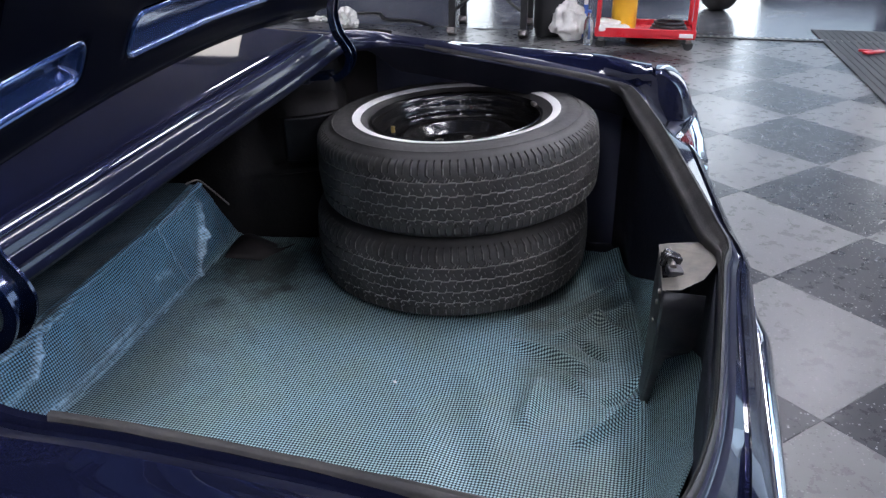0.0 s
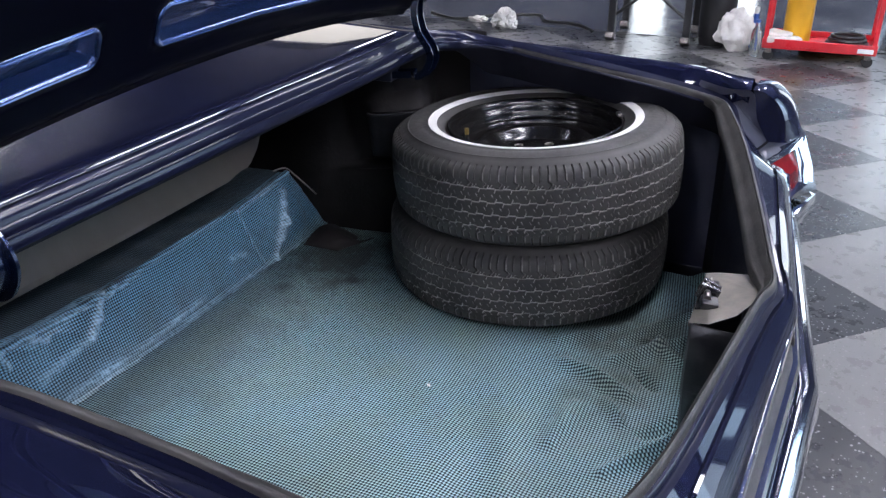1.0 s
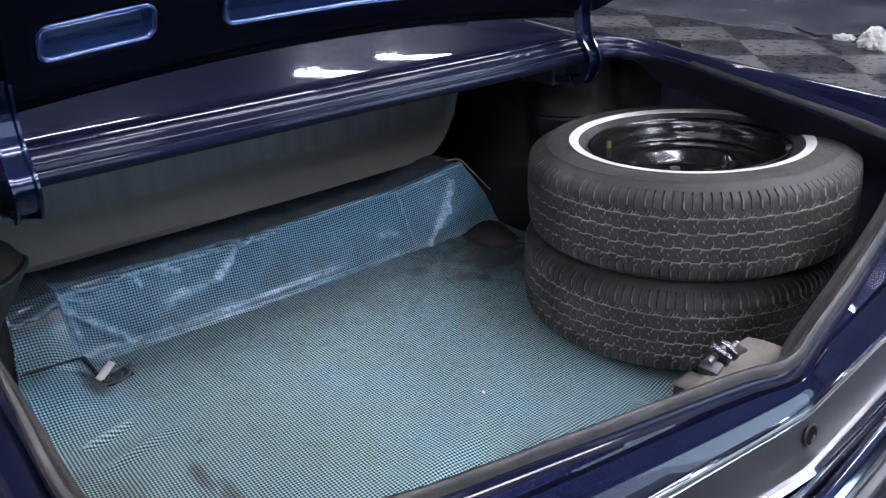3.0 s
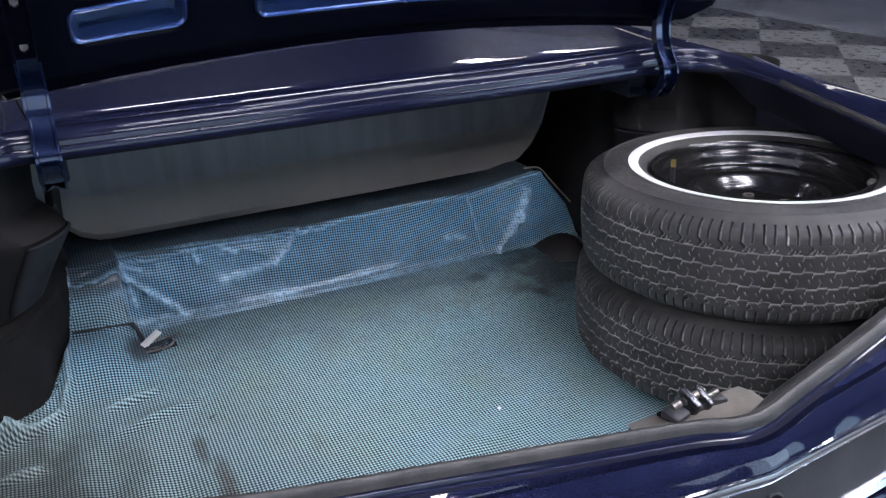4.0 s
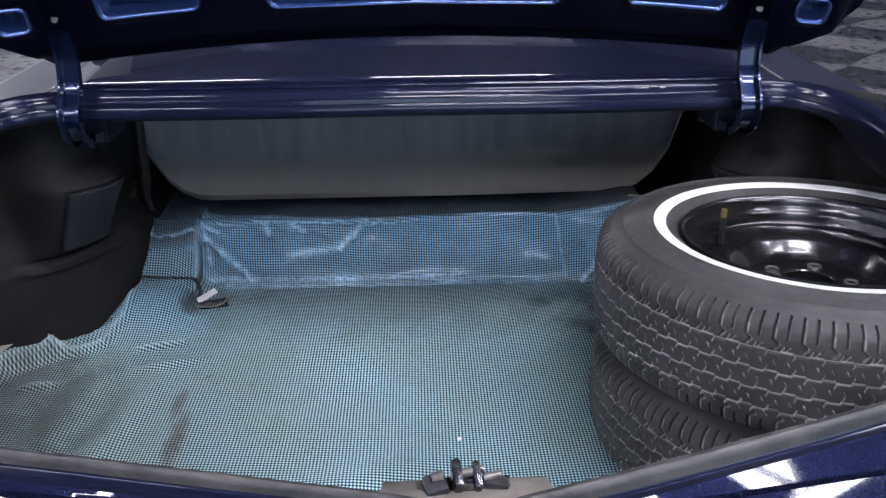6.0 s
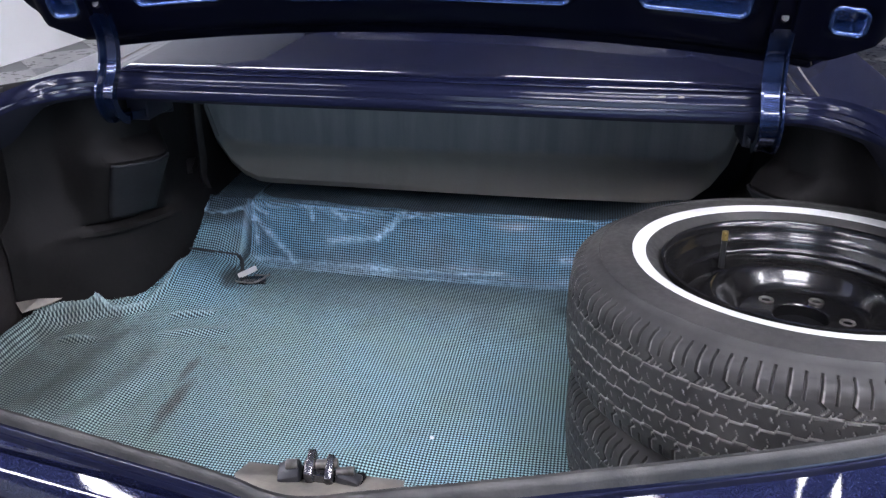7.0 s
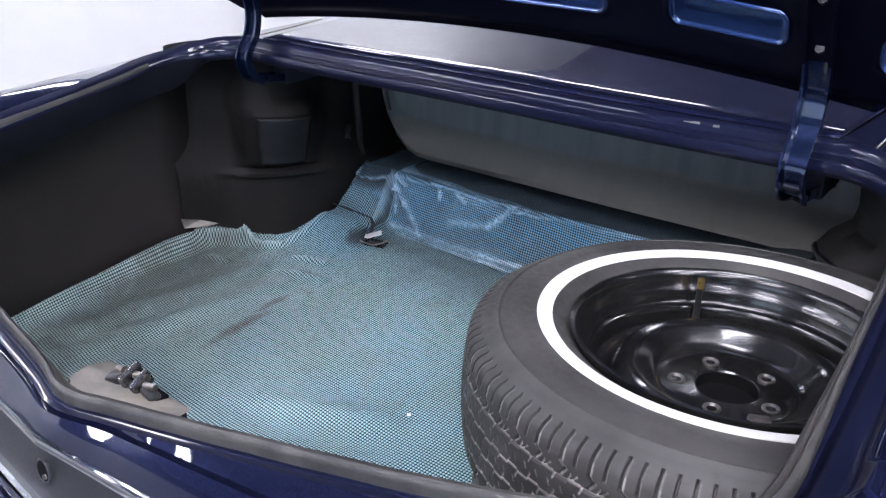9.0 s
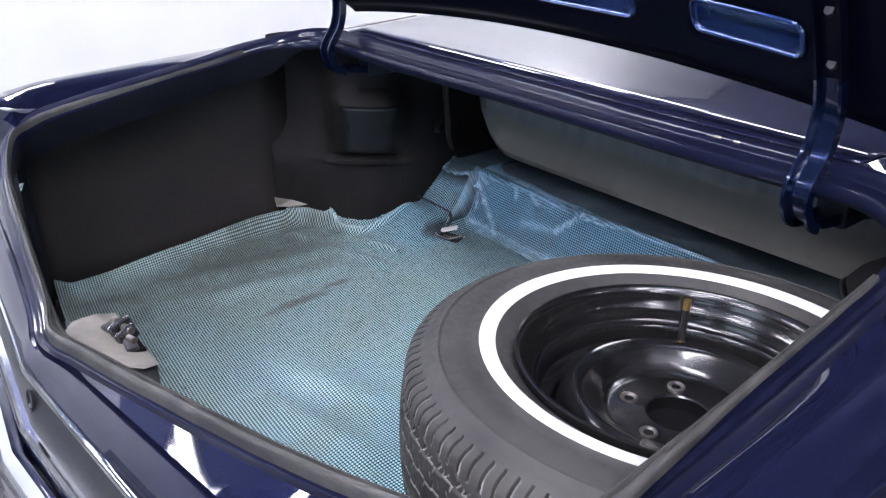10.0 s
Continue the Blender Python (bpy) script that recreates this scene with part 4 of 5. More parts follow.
lid = loft("trunk_lid", rows, NAVY, car, "open navy trunk lid with a pressed inner frame", thick=-.012)
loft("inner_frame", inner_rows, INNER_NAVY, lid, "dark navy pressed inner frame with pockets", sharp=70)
# pockets: a rolled lip round a flat floor of outer paint, coloured brighter for reflections
def pocket_ring(a, b, c, e, grow, w, n=64):
    hu, hv = (b - a) / 2, (e - c) / 2
    r = min(hu, hv) * .62
    row = []
    for i in range(n):
        t = 2 * math.pi * i / n
        ct, st = math.cos(t), math.sin(t)
        x = math.copysign(max(0.0, hu - r), ct) if abs(ct) > 1e-6 else 0.0
        v = math.copysign(max(0.0, hv - r), st) if abs(st) > 1e-6 else 0.0
        row.append(lid_point((a + b) / 2 + x + (r + grow) * ct, (c + e) / 2 + v + (r + grow) * st, w))
    return row


for a, b, c, e in POCKETS:
    rings = [pocket_ring(a, b, c, e, g, w) for g, w in ((.003, -.0335), (.0015, -.0362), (-.001, -.0372), (-.004, -.0355), (-.0065, -.030), (-.009, -.020), (-.013, -.0135), (-.020, -.0120))]
    mid = sum(rings[-1], Vector()) / len(rings[-1])
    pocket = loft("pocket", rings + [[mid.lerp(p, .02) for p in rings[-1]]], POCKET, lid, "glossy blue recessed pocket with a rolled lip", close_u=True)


# ---- rest of the car: doors, roof, hood and road wheels ----
def front_half():
    # side panels ahead of the rear fenders
    for side in (1, -1):
        rows = []
        for k in range(22):
            y = 1.628 + 2.75 * k / 21
            nose = sstep(3.9, 4.4, y)
            zr = ridge(1.62) - .03 * sstep(2.6, 4.2, y)
            low = max(wheel_gap(y, 3.55), .22)
            rows.append([(side * (a - .10 * nose), y, max(z, low) if z < .76 else z) for a, z in ((.70, zr + .03), (.79, zr + .012), (.848, zr - .006), (.884, zr - .075), (.905, .66), (.905, .52), (.875, .32), (.845, .25))])
        loft("side_panel", rows, NAVY, car, "navy door and front fender", flip=side > 0, sharp=45)
    rows = []
    for k in range(10):
        y = 2.75 + 1.63 * k / 9
        rows.append([(x * (1 - .1 * sstep(3.9, 4.4, y)), y, .945 - .03 * sstep(2.6, 4.2, y) + .025 * (1 - (x / .72) ** 2) - .05 * sstep(4.2, 4.4, y)) for x in np.linspace(-.71, .71, 9)])
    loft("hood", rows, NAVY, car, "navy hood", thick=.004, flip=True)
    rows = [[(x * .9, 4.38 + .02 * (1 - (x / .8) ** 2), z) for x in np.linspace(-.8, .8, 9)] for z in (.87, .70, .50, .30)]
    loft("nose_panel", rows, NAVY, car, "navy nose panel", thick=.004)
    # roof and glass
    prof = [(1.42, 1.00, .66), (1.66, 1.17, .60), (1.86, 1.28, .56), (2.10, 1.315, .545), (2.40, 1.30, .55), (2.62, 1.22, .58), (2.95, .965, .68)]
    rows = [[(x * w, y, z - .03 * abs(x) ** 3) for x in np.linspace(-1, 1, 11)] for y, z, w in prof[1:6]]
    loft("roof", rows[1:4], NAVY, car, "navy steel roof", thick=.01, flip=True)
    g = [[(x * w, y, z - .03 * abs(x) ** 3) for x in np.linspace(-1, 1, 11)] for y, z, w in prof]
    loft("rear_window", g[0:3], CAR_GLASS, car, "dark rear window glass", thick=.005, flip=True)
    loft("windscreen", g[4:7], CAR_GLASS, car, "dark windscreen glass", thick=.005, flip=True)
    for side in (1, -1):
        top = [(side * w * 1.0, y, z - .03) for y, z, w in prof]
        low = [(side * (.72 if 0 < k < 6 else .69), p[1], .955 if 0 < k < 6 else p[2] - .01) for k, p in enumerate(top)]
        loft("side_window", [top, low], CAR_GLASS, car, "dark side window glass", thick=.005, flip=side < 0)


front_half()


def road_wheel(x, y):
    w = revolve("road_wheel", [(.19, -.08), (.25, -.10), (.30, -.09), (.325, -.065), (.328, 0), (.325, .065), (.30, .09), (.25, .10), (.19, .08)], 48, RUBBER, car, "black road tyre")
    w.matrix_basis = pose(x, y, .329, 0, 90, 0)
    revolve("hubcap", [(.19, .078), (.17, .05), (.10, .062), (.05, .075), (.0, .08)], 40, CHROME, w, "bright hubcap")
    revolve("hubcap", [(.19, -.078), (.17, -.05), (.10, -.062), (.05, -.075), (.0, -.08)], 40, CHROME, w, "bright hubcap")


for x in (-.825, .825):
    for y in (AXLE, 3.55):
        road_wheel(x, y)


# ---- trunk mat ----
def mat_floor(x, y):
    return .421 + .030 * max(0, y)


def mat_left(y):
    return -.842 if y < .57 else interp(y, [.57, .612, .642, .672, .712, .760, .825, .89, .95, 1.03, 1.2], [-.842, -.832, -.796, -.748, -.704, -.672, -.646, -.624, -.610, -.604, -.618])


def mat_point(x, s):
    """Lies on the floor, climbs the step at the front and the tail panel at the rear; s runs forward along it."""
    end = 1.0 if x < -.508 else 0.0
    rising = sstep(-.45, -.57, x)
    step_y = .945 - .064 * end + .008 * math.sin(x * 9) * (1 - end)
    face = .050 + .052 * end
    top_z = .600 + .008 * end + .03 * sstep(.3, .52, x) - 1.25 * max(0.0, x - .512)
    foot = -.095 + .10 * abs(x - .037) ** 1.6
    lift = .052 * rising
    rise = top_z - mat_floor(x, step_y) - lift
    length = math.hypot(face, rise)
    if s < 0:
        k = 1 - sstep(.25, .66, abs(x))
        y, z = foot + s * (.2 + .34 * (1 - sstep(.1, .4, abs(x - .03)))) * k, mat_floor(x, 0) - s * .84 * k + .014
    elif s < step_y - foot:
        y = foot + s
        z = mat_floor(x, y)
        c = sstep(.05, 0, s)
        z += .018 * c * c
        z += .004 * sstep(.012, 0, step_y - foot - s) ** 2 * (1 - end) + lift * sstep(.70, .881, y)
    elif s < step_y - foot + length:
        q = (s - (step_y - foot)) / length
        y, z = step_y + face * q, mat_floor(x, step_y) + lift + rise * q
        q2 = sstep(0, .12, q)
        z += .004 * (1 - q2) * (1 - end)
        y += .004 * math.sin(x * 23 + q * 3) * math.sin(math.pi * q)
    else:
        q = s - (step_y - foot) - length
        y, z = step_y + face + q, top_z - .008 * sstep(0, .02, q) - .02 * q
    return y, z


FOLDS = [(.348, .101, .577, -.048, .012, .009, 0), (.303, .079, .459, -.068, .013, .011, .2), (.250, .166, .189, .030, .016, .012, .2), (.086, -.023, .155, -.083, .010, -.010, 0),
         (-.040, .019, .103, -.088, .012, .010, .1), (.112, .110, -.001, .121, .018, .009, .1), (.288, .035, .241, -.014, .012, -.011, 0), (.33, .20, .44, .08, .020, .008, 0),
         (.40, .03, .33, -.06, .012, .009, 0), (.16, .06, .10, .02, .010, .007, 0), (.128, -.088, -.05, -.096, .006, .006, .8), (.02, .33, -.20, .26, .04, .005, 0), (.10, .24, -.14, .16, .035, .005, 0),
         (-.835, .60, -.739, .673, .010, .009, .5), (-.80, .675, -.739, .673, .008, .007, 1), (-.739, .673, -.70, .68, .008, .007, 1), (-.70, .68, -.658, .715, .008, .007, 1), (-.658, .715, -.636, .785, .008, .006, 1), (-.636, .785, -.632, .85, .008, .005, .9),
         (-.578, .690, -.494, .712, .007, .006, 1), (-.76, .56, -.70, .577, .008, .006, .5), (-.56, .62, -.44, .65, .012, .004, .2)]


def mat_wrinkle(x, y, z):
    """Creases and folds of the mat, in metres."""
    d = 0.0
    d += .0035 * noise.noise(Vector((x * 3.2, y * 3.2, 0)))
    d += .0016 * noise.noise(Vector((x * 11, y * 11, 3)))
    # folds running out from the foot of the latch brace, and a few beside the wheelhouse: ends, width, height
    paleness = 0.0
    for x0, y0, x1, y1, w, h, rub in FOLDS:
        ex, ey = x1 - x0, y1 - y0
        n2 = ex * ex + ey * ey
        k = max(0.0, min(1.0, ((x - x0) * ex + (y - y0) * ey) / n2))
        q = ((x - x0 - k * ex) ** 2 + (y - y0 - k * ey) ** 2) / (w * w)
        if q < 6:
            d += 2.3 * h * math.exp(-q) * (.55 + .45 * math.sin(math.pi * k))
            paleness = max(paleness, rub * math.exp(-q * w * w / .000010))
    r = math.exp(-(((x - .24) / .20) ** 2 + ((y - .04) / .14) ** 2))
    d += .006 * r * noise.noise(Vector((x * 15, y * 15, 1)))
    # long soft folds at the other side
    r = math.exp(-(((x + .62) / .16) ** 2 + ((y - .35) / .3) ** 2))
    d += .006 * r * math.sin((x - .25 * y) * 55)
    return d, paleness


CRINKLES = [(-.504, .590, -.500, .559, .005, .012), (-.500, .559, -.461, .524, .006, .012), (-.461, .524, -.391, .463, .008, .006), (-.500, .585, -.470, .570, .005, .010), (-.495, .545, -.488, .500, .005, .008),
            (-.127, .597, -.159, .562, .006, .013), (-.159, .562, -.189, .537, .008, .009), (-.189, .537, -.307, .515, .009, .004), (-.36, .590, -.352, .565, .006, .009), (-.30, .588, -.27, .574, .006, .008),
            (.309, .60, .332, .46, .003, .004), (.472, .585, .440, .520, .011, .016), (.440, .520, .410, .492, .012, .016), (.410, .492, .372, .452, .006, .012), (.24, .505, .29, .497, .008, .004)]


def top_edge(x):
    """Height of the crumpled line along the top of the step."""
    return .594 - (.005 + .013 * sstep(.1, -.15, x)) * (abs(noise.noise(Vector((x * 8, 1, 2)))) + .6 * abs(noise.noise(Vector((x * 21, 5, 2))))) + .03 * sstep(.3, .52, x)


mu = np.concatenate([np.linspace(-.86, -.54, 64), np.linspace(-.535, .80, 400)])
mv = np.concatenate([np.linspace(-.16, 0, 12)[:-1], np.linspace(0, .94, 150)[:-1], np.linspace(.94, 1.21, 120), np.linspace(1.215, 1.36, 12)])
verts, uvs, pale_values, ledges = [], [], [], []
for s in mv:
    for x in mu:
        y, z = mat_point(x, s)
        if x > -.535:
            reach = interp(y, [-.2, .55, .70, .78, .86, .945, 1.2], [.74, .74, .67, .63, .615, .605, .62])
            x = -.535 + (x + .535) * (reach + .535) / 1.335
            y, z = mat_point(x, s)
        xx = x
        lim = mat_left(y)
        over = 0.0
        if x < lim + .06:
            over = lim + .06 - x
            curl = sstep(0, .06, over)
            tall = interp(y, [-.1, .1, .30, .50, .60, .70, .77, .86, 1.0, 1.2], [.012, .014, .030, .046, .042, .024, .003, .0, .0, 0])
            xx = max(x, lim + .004)
            z += tall * curl * curl
        flat = 1 - sstep(.93, .96, y)
        worn = dark = 0.0
        if s > 0:
            fold, rub = mat_wrinkle(x, y, z)
            worn = rub * flat
            z += fold * flat * (1 - .7 * math.exp(-(((x - .6) / .34) ** 2 + ((y - .37) / .34) ** 2)))
        if flat < .9 and z < .600 + .03 * sstep(.3, .52, x) and s < 1.215:
            # slack folds on the step's face: ends, width, height
            k = 0
            for x0, z0, x1, z1, w, a in CRINKLES:
                ex, ez = x1 - x0, z1 - z0
                q = max(0.0, min(1.0, ((x - x0) * ex + (z - z0) * ez) / (ex * ex + ez * ez)))
                near = math.hypot(x - x0 - q * ex, z - z0 - q * ez) / w
                if near < 3:
                    k += a * math.exp(-near * near) * (.65 + .35 * noise.noise(Vector((x * 60, z * 60, 1))))
            slack = .12 + .88 * sstep(.06, -.12, x) + .5 * sstep(.34, .42, x)
            crest = top_edge(x)
            jag = (1 - abs(noise.noise(Vector((x * 16, z * 26, 9))))) ** 5
            top = math.exp(-((z - crest) / .0038) ** 2)
            low = math.exp(-((z - .466) / .006) ** 2) * sstep(.14, .08, x) + .7 * math.exp(-((z - .452) / .0035) ** 2)
            haze = max(0.0, noise.noise(Vector((x * 6 + 3, z * 10, 7)))) * slack
            y -= k + (.002 + .006 * slack) * top + .004 * jag * slack * sstep(.53, .58, z) + .006 * low * (.6 + .4 * math.sin(x * 8 + 1)) + .0015 * noise.noise(Vector((x * 30, z * 40, 5)))
            # crease wear together with painted highlights and sheen patches of the glossy face
            worn = min(1.0, k * 150 + (.12 + .88 * slack) * top * (.45 + .55 * jag) + .5 * low + .7 * haze)
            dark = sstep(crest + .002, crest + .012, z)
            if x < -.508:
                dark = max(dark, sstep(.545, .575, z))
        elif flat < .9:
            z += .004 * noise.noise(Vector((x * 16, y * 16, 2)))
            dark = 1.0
        verts.append((xx, y, z))
        uvs.append((x, s))
        pale_values.append(worn)
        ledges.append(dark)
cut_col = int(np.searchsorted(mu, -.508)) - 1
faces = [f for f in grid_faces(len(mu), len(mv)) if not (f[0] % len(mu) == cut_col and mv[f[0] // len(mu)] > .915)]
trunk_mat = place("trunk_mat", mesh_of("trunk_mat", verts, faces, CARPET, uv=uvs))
trunk_mat.data.attributes.new("paleness", "FLOAT", "POINT").data.foreach_set("value", pale_values)
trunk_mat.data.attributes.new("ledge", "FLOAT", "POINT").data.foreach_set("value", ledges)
sol = trunk_mat.modifiers.new("thickness", "SOLIDIFY")
sol.thickness, sol.offset = .003, -1
tagged(trunk_mat, "teal and black checked vinyl mat, creased, in the trunk", "trunk mat")

# small torn flap of bare backing at the mat's edge
bm = bmesh.new()
vs = [bm.verts.new(p) for p in ((-.848, .562, .518), (-.825, .603, .508), (-.792, .633, .497), (-.806, .610, .492), (-.838, .562, .494))]
bm.faces.new(vs)
bmesh.ops.solidify(bm, geom=bm.faces[:], thickness=.002)
part("torn_edge", bm, PRIMER, trunk_mat, "pale torn backing of the mat", smooth=False)

# cut line of the end piece, the slit above the clip, and the pale cut edge at the other end
sweep("cut_line", smooth_curve([(-.616, .868, .5205), (-.58, .876, .5150), (-.545, .884, .5090), (-.507, .893, .5010)], 4), round_section(.0022, 6), FELT, trunk_mat, "dark cut line in the mat")
sweep("cut_line", smooth_curve([(-.507, .893, .5000), (-.499, .890, .484), (-.494, .875, .470), (-.490, .850, .458)], 4), round_section(.0045, 6), FELT, trunk_mat, "dark slit in the mat")
sweep("cut_edge", smooth_curve([(.478, 1.004, .6350), (.512, .990, .6340), (.535, .978, .6080), (.560, .965, .5760), (.590, .955, .5400)], 5), round_section(.0022, 6), PRIMER, trunk_mat, "pale cut edge of the mat")

# brown torn edge of the mat curling up by the end of the step
rows = []
for k in range(9):
    q = k / 8
    x = .455 + .11 * q
    rows.append([(x, .915 - .03 * q, .458 + .030 * math.sin(q * 2.6)), (x + .004, .890 - .04 * q, .456 + .022 * math.sin(q * 3.0)), (x + .012, .860 - .05 * q + .01 * math.sin(q * 7), .453 + .012 * math.sin(q * 5)), (x + .02, .830 - .05 * q, .448)])
loft("torn_flap", rows, LINER, trunk_mat, "dark brown torn flap of lining", thick=.002)

# crumpled metal clip with a dark tear round it
clip = thing("metal_clip", "crumpled pale metal clip lying on the mat", "clip", (-.478, .862, .450))
bm = bmesh.new()
slab(bm, (0, .006, .020), (.046, .015, .006), .002, pose(0, 0, 0, 15, -18, 32))
part("clip_tab", bm, WHITE, clip, "pale bent tab")
sweep("clip_wire", smooth_curve([(-.030, -.012, .006), (-.006, -.030, .012), (.030, -.022, .010), (.052, .004, .018), (.040, .022, .006), (.010, .026, .004)], 5), round_section(.0022, 8), BARE, clip, "bent wire")
bm = bmesh.new()
slab(bm, (.010, -.004, .004), (.07, .034, .006), .003, pose(0, 0, 0, 4, 3, 20))
part("clip_base", bm, LATCH, clip, "dark folded base")
fleck = thing("paper_fleck", "tiny white paper fleck on the mat", "fleck", (.056, .381, .4335))
bm = bmesh.new()
slab(bm, (0, 0, .002), (.007, .006, .003), .001, pose(0, 0, 0, 10, 5, 30))
part("scrap", bm, WHITE, fleck)


# ---- the two spare wheels ----
PITCH, PER = 62, 24


def tread(u, s):
    """Depth and dust of the tread. u: turns in pitches, s: metres across from the middle."""
    depth = dust = 0.0
    ph = u % 1.0
    for c, flip in ((-.041, 0), (-.0135, .5), (.0135, .25), (.041, .75)):
        p = (ph + flip) % 1.0
        # thin stepped groove
        line = c + (.0010 if p < .5 else -.0010)
        d = abs(s - line)
        if d < .0011:
            depth, dust = max(depth, .004), max(dust, 1.0)
        elif d < .0016:
            depth, dust = max(depth, .003), max(dust, .10)
        # ticks running off each step
        if (p - 8 * (s - c)) % 1.0 < .045 and -.001 < s - c < .0085:
            depth, dust = max(depth, .003), max(dust, .95)
        if .5 < (p - 8 * (s - c)) % 1.0 < .545 and -.0085 < s - c < .001:
            depth, dust = max(depth, .003), max(dust, .95)
    for c, f0 in ((-.027, .3), (0, .05), (.027, .55)):
        p = (ph - f0 + (s - c) * 14) % 1.0
        if abs(s - c) < .0038 and p < .055:
            depth, dust = max(depth, .002), max(dust, .8)
        p = (p + .5) % 1.0
        if abs(s - c) < .0030 and p < .05:
            depth, dust = max(depth, .002), max(dust, .5)
    # shoulder: kinked slots from the outer groove over the edge, with a short straight one between
    a = abs(s)
    if a > .0425:
        bend = .16 * sstep(.0425, .051, a) - .20 * sstep(.0515, .0575, a)
        p = (ph - bend + (.1 if s > 0 else .6)) % 1.0
        if p < .09:
            depth = max(depth, .0045)
        elif p < .15:
            dust = max(dust, .5 if a < .072 else .15)
        p = (p + .5) % 1.0
        if a > .057 and p < .08:
            depth = max(depth, .0042)
        elif a > .057 and p < .13:
            dust = max(dust, .3 if a < .072 else .1)
        elif .0425 < a < .050 and p < .055:
            depth, dust = max(depth, .002), max(dust, .6)
    return depth, dust


def tyre_mesh():
    n = PITCH * PER
    # outline from one bead over the tread to the other: radius, offset, tread flag
    half = [(.190, .066, 0), (.197, .076, 0), (.207, .084, 0), (.219, .0915, 0), (.2205, .0930, 0), (.2405, .0965, 0), (.242, .0955, 0), (.256, .0975, 0), (.270, .0970, 0),
            (.284, .0935, 0), (.2845, .0945, 0), (.287, .0945, 0), (.288, .0925, 0), (.297, .0885, 0), (.305, .0835, 0)]
    shoulder = [(.3085 + .0145 * math.sin(t * math.pi / 2), .0805 - .0125 * (1 - math.cos(t * math.pi / 2)) - .006 * t, 1) for t in np.linspace(0, 1, 8)]
    cross = [(.3235 + .0040 * (1 - (s / .062) ** 2), s, 1) for s in np.linspace(.0605, 0, 48)]
    top = half + shoulder + cross
    prof = top + [(r, -z, f) for r, z, f in top[-2::-1]]
    verts, dust = [], []
    for r, z, f in prof:
        for i in range(n):
            a = 2 * math.pi * i / n
            d = w = 0.0
            if f:
                d, w = tread(i / PER, z)
            verts.append(((r - d) * math.cos(a), (r - d) * math.sin(a), z - (d * .5 if abs(z) > .066 else 0) * (1 if z > 0 else -1)))
            dust.append(w)
    me = mesh_of("tyre", verts, grid_faces(n, len(prof), close_u=True), RUBBER)
    att = me.attributes.new("dust", "FLOAT", "POINT")
    att.data.foreach_set("value", dust)
    me.set_sharp_from_angle(angle=radians(50))
    return me


def spare_wheel():
    t = thing("spare_wheel", "whitewall tyre on a black steel wheel, lying on another", "wheel", (0, 0, 0), "stacked spare wheels")
    place("tyre", tyre_mesh(), t, "dark dusty ribbed rubber tyre")
    revolve("whitewall", [(.2205, .0925), (.2212, .0942), (.2305, .0962), (.2395, .0974), (.2402, .0955)], 160, WHITE_RUBBER, t, "bright white sidewall band")
    rim = revolve("rim", [(.193, .060), (.1955, .076), (.1990, .0840), (.1985, .0870), (.1950, .0880), (.1905, .0850), (.1875, .0760), (.1860, .0670), (.1815, .0620), (.1790, .0560), (.1780, .0460),
                          (.1750, .0420), (.1690, .0400), (.1660, .0350), (.1640, .0200), (.1560, .0140), (.1500, .0080), (.1480, -.020), (.1500, -.040), (.1750, -.055), (.1860, -.066), (.1950, -.084)], 120, BLACK_STEEL, t, "black painted steel rim")

    revolve("disc", [(.1490, -.012), (.1460, .006), (.1410, .024), (.1340, .037), (.1260, .0430), (.1180, .0420), (.1090, .036), (.0990, .022), (.0900, .0145), (.0830, .0112), (.0790, .0117), (.0740, .0125), (.0420, .0118), (.0395, .0126), (.0375, .0108), (.0370, -.006)], 96, BLACK_STEEL, t, "black dished wheel disc")
    for k in range(5):
        a = radians(130 + 72 * k)
        x, y = .0605 * math.cos(a), .0605 * math.sin(a)
        bolt = revolve("lug_seat", [(.0112, -0.0015), (.0104, 0.0018), (.0092, 0.0022), (.0062, 0.0002), (.0058, -0.0050)], 18, BARE, t, "worn bare rim of a lug hole")
        bolt.location = (x, y, .0122)
        bm = bmesh.new()
        drum(bm, (0, 0, -.0012), .0064, .002, 16)
        part("lug_hole", bm, HOLE, bolt, "black disc standing in for the lug hole's shade")
    bm = bmesh.new()
    drum(bm, (0, 0, -.006), .0385, .002, 32)
    part("hub_opening", bm, HOLE, t, "black disc standing in for the shade of the open hub")
    a = math.atan2(.123, -.092)
    x, y = .1585 * math.cos(a), .1585 * math.sin(a)
    bm = bmesh.new()
    drum(bm, (x, y, .050), .0048, .046, 14, r2=.0040)
    stem = part("valve_stem", bm, BLACK, t, "black rubber valve stem")
    bm = bmesh.new()
    drum(bm, (x, y, .080), .0048, .014, 14)
    part("valve_cap", bm, BRASS, stem, "brass valve cap")
    for k in (5.17,):
        bm = bmesh.new()
        slab(bm, (.1905 * math.cos(k), .1905 * math.sin(k), .0865), (.011, .022, .009), .003, pose(0, 0, 0, 0, 0, math.degrees(k)))
        part("balance_weight", bm, BARE, rim, "grey clip-on balance weight")
    return t


upper = spare_wheel()
lower = copy_thing(upper, pose(.605, .372, .5325, -1.6, .2, 40))
lower["label"] = "tyre on a black steel wheel lying flat on the trunk mat"
upper.matrix_basis = pose(.597, .358, .7245, -3.3, -.3, 0)

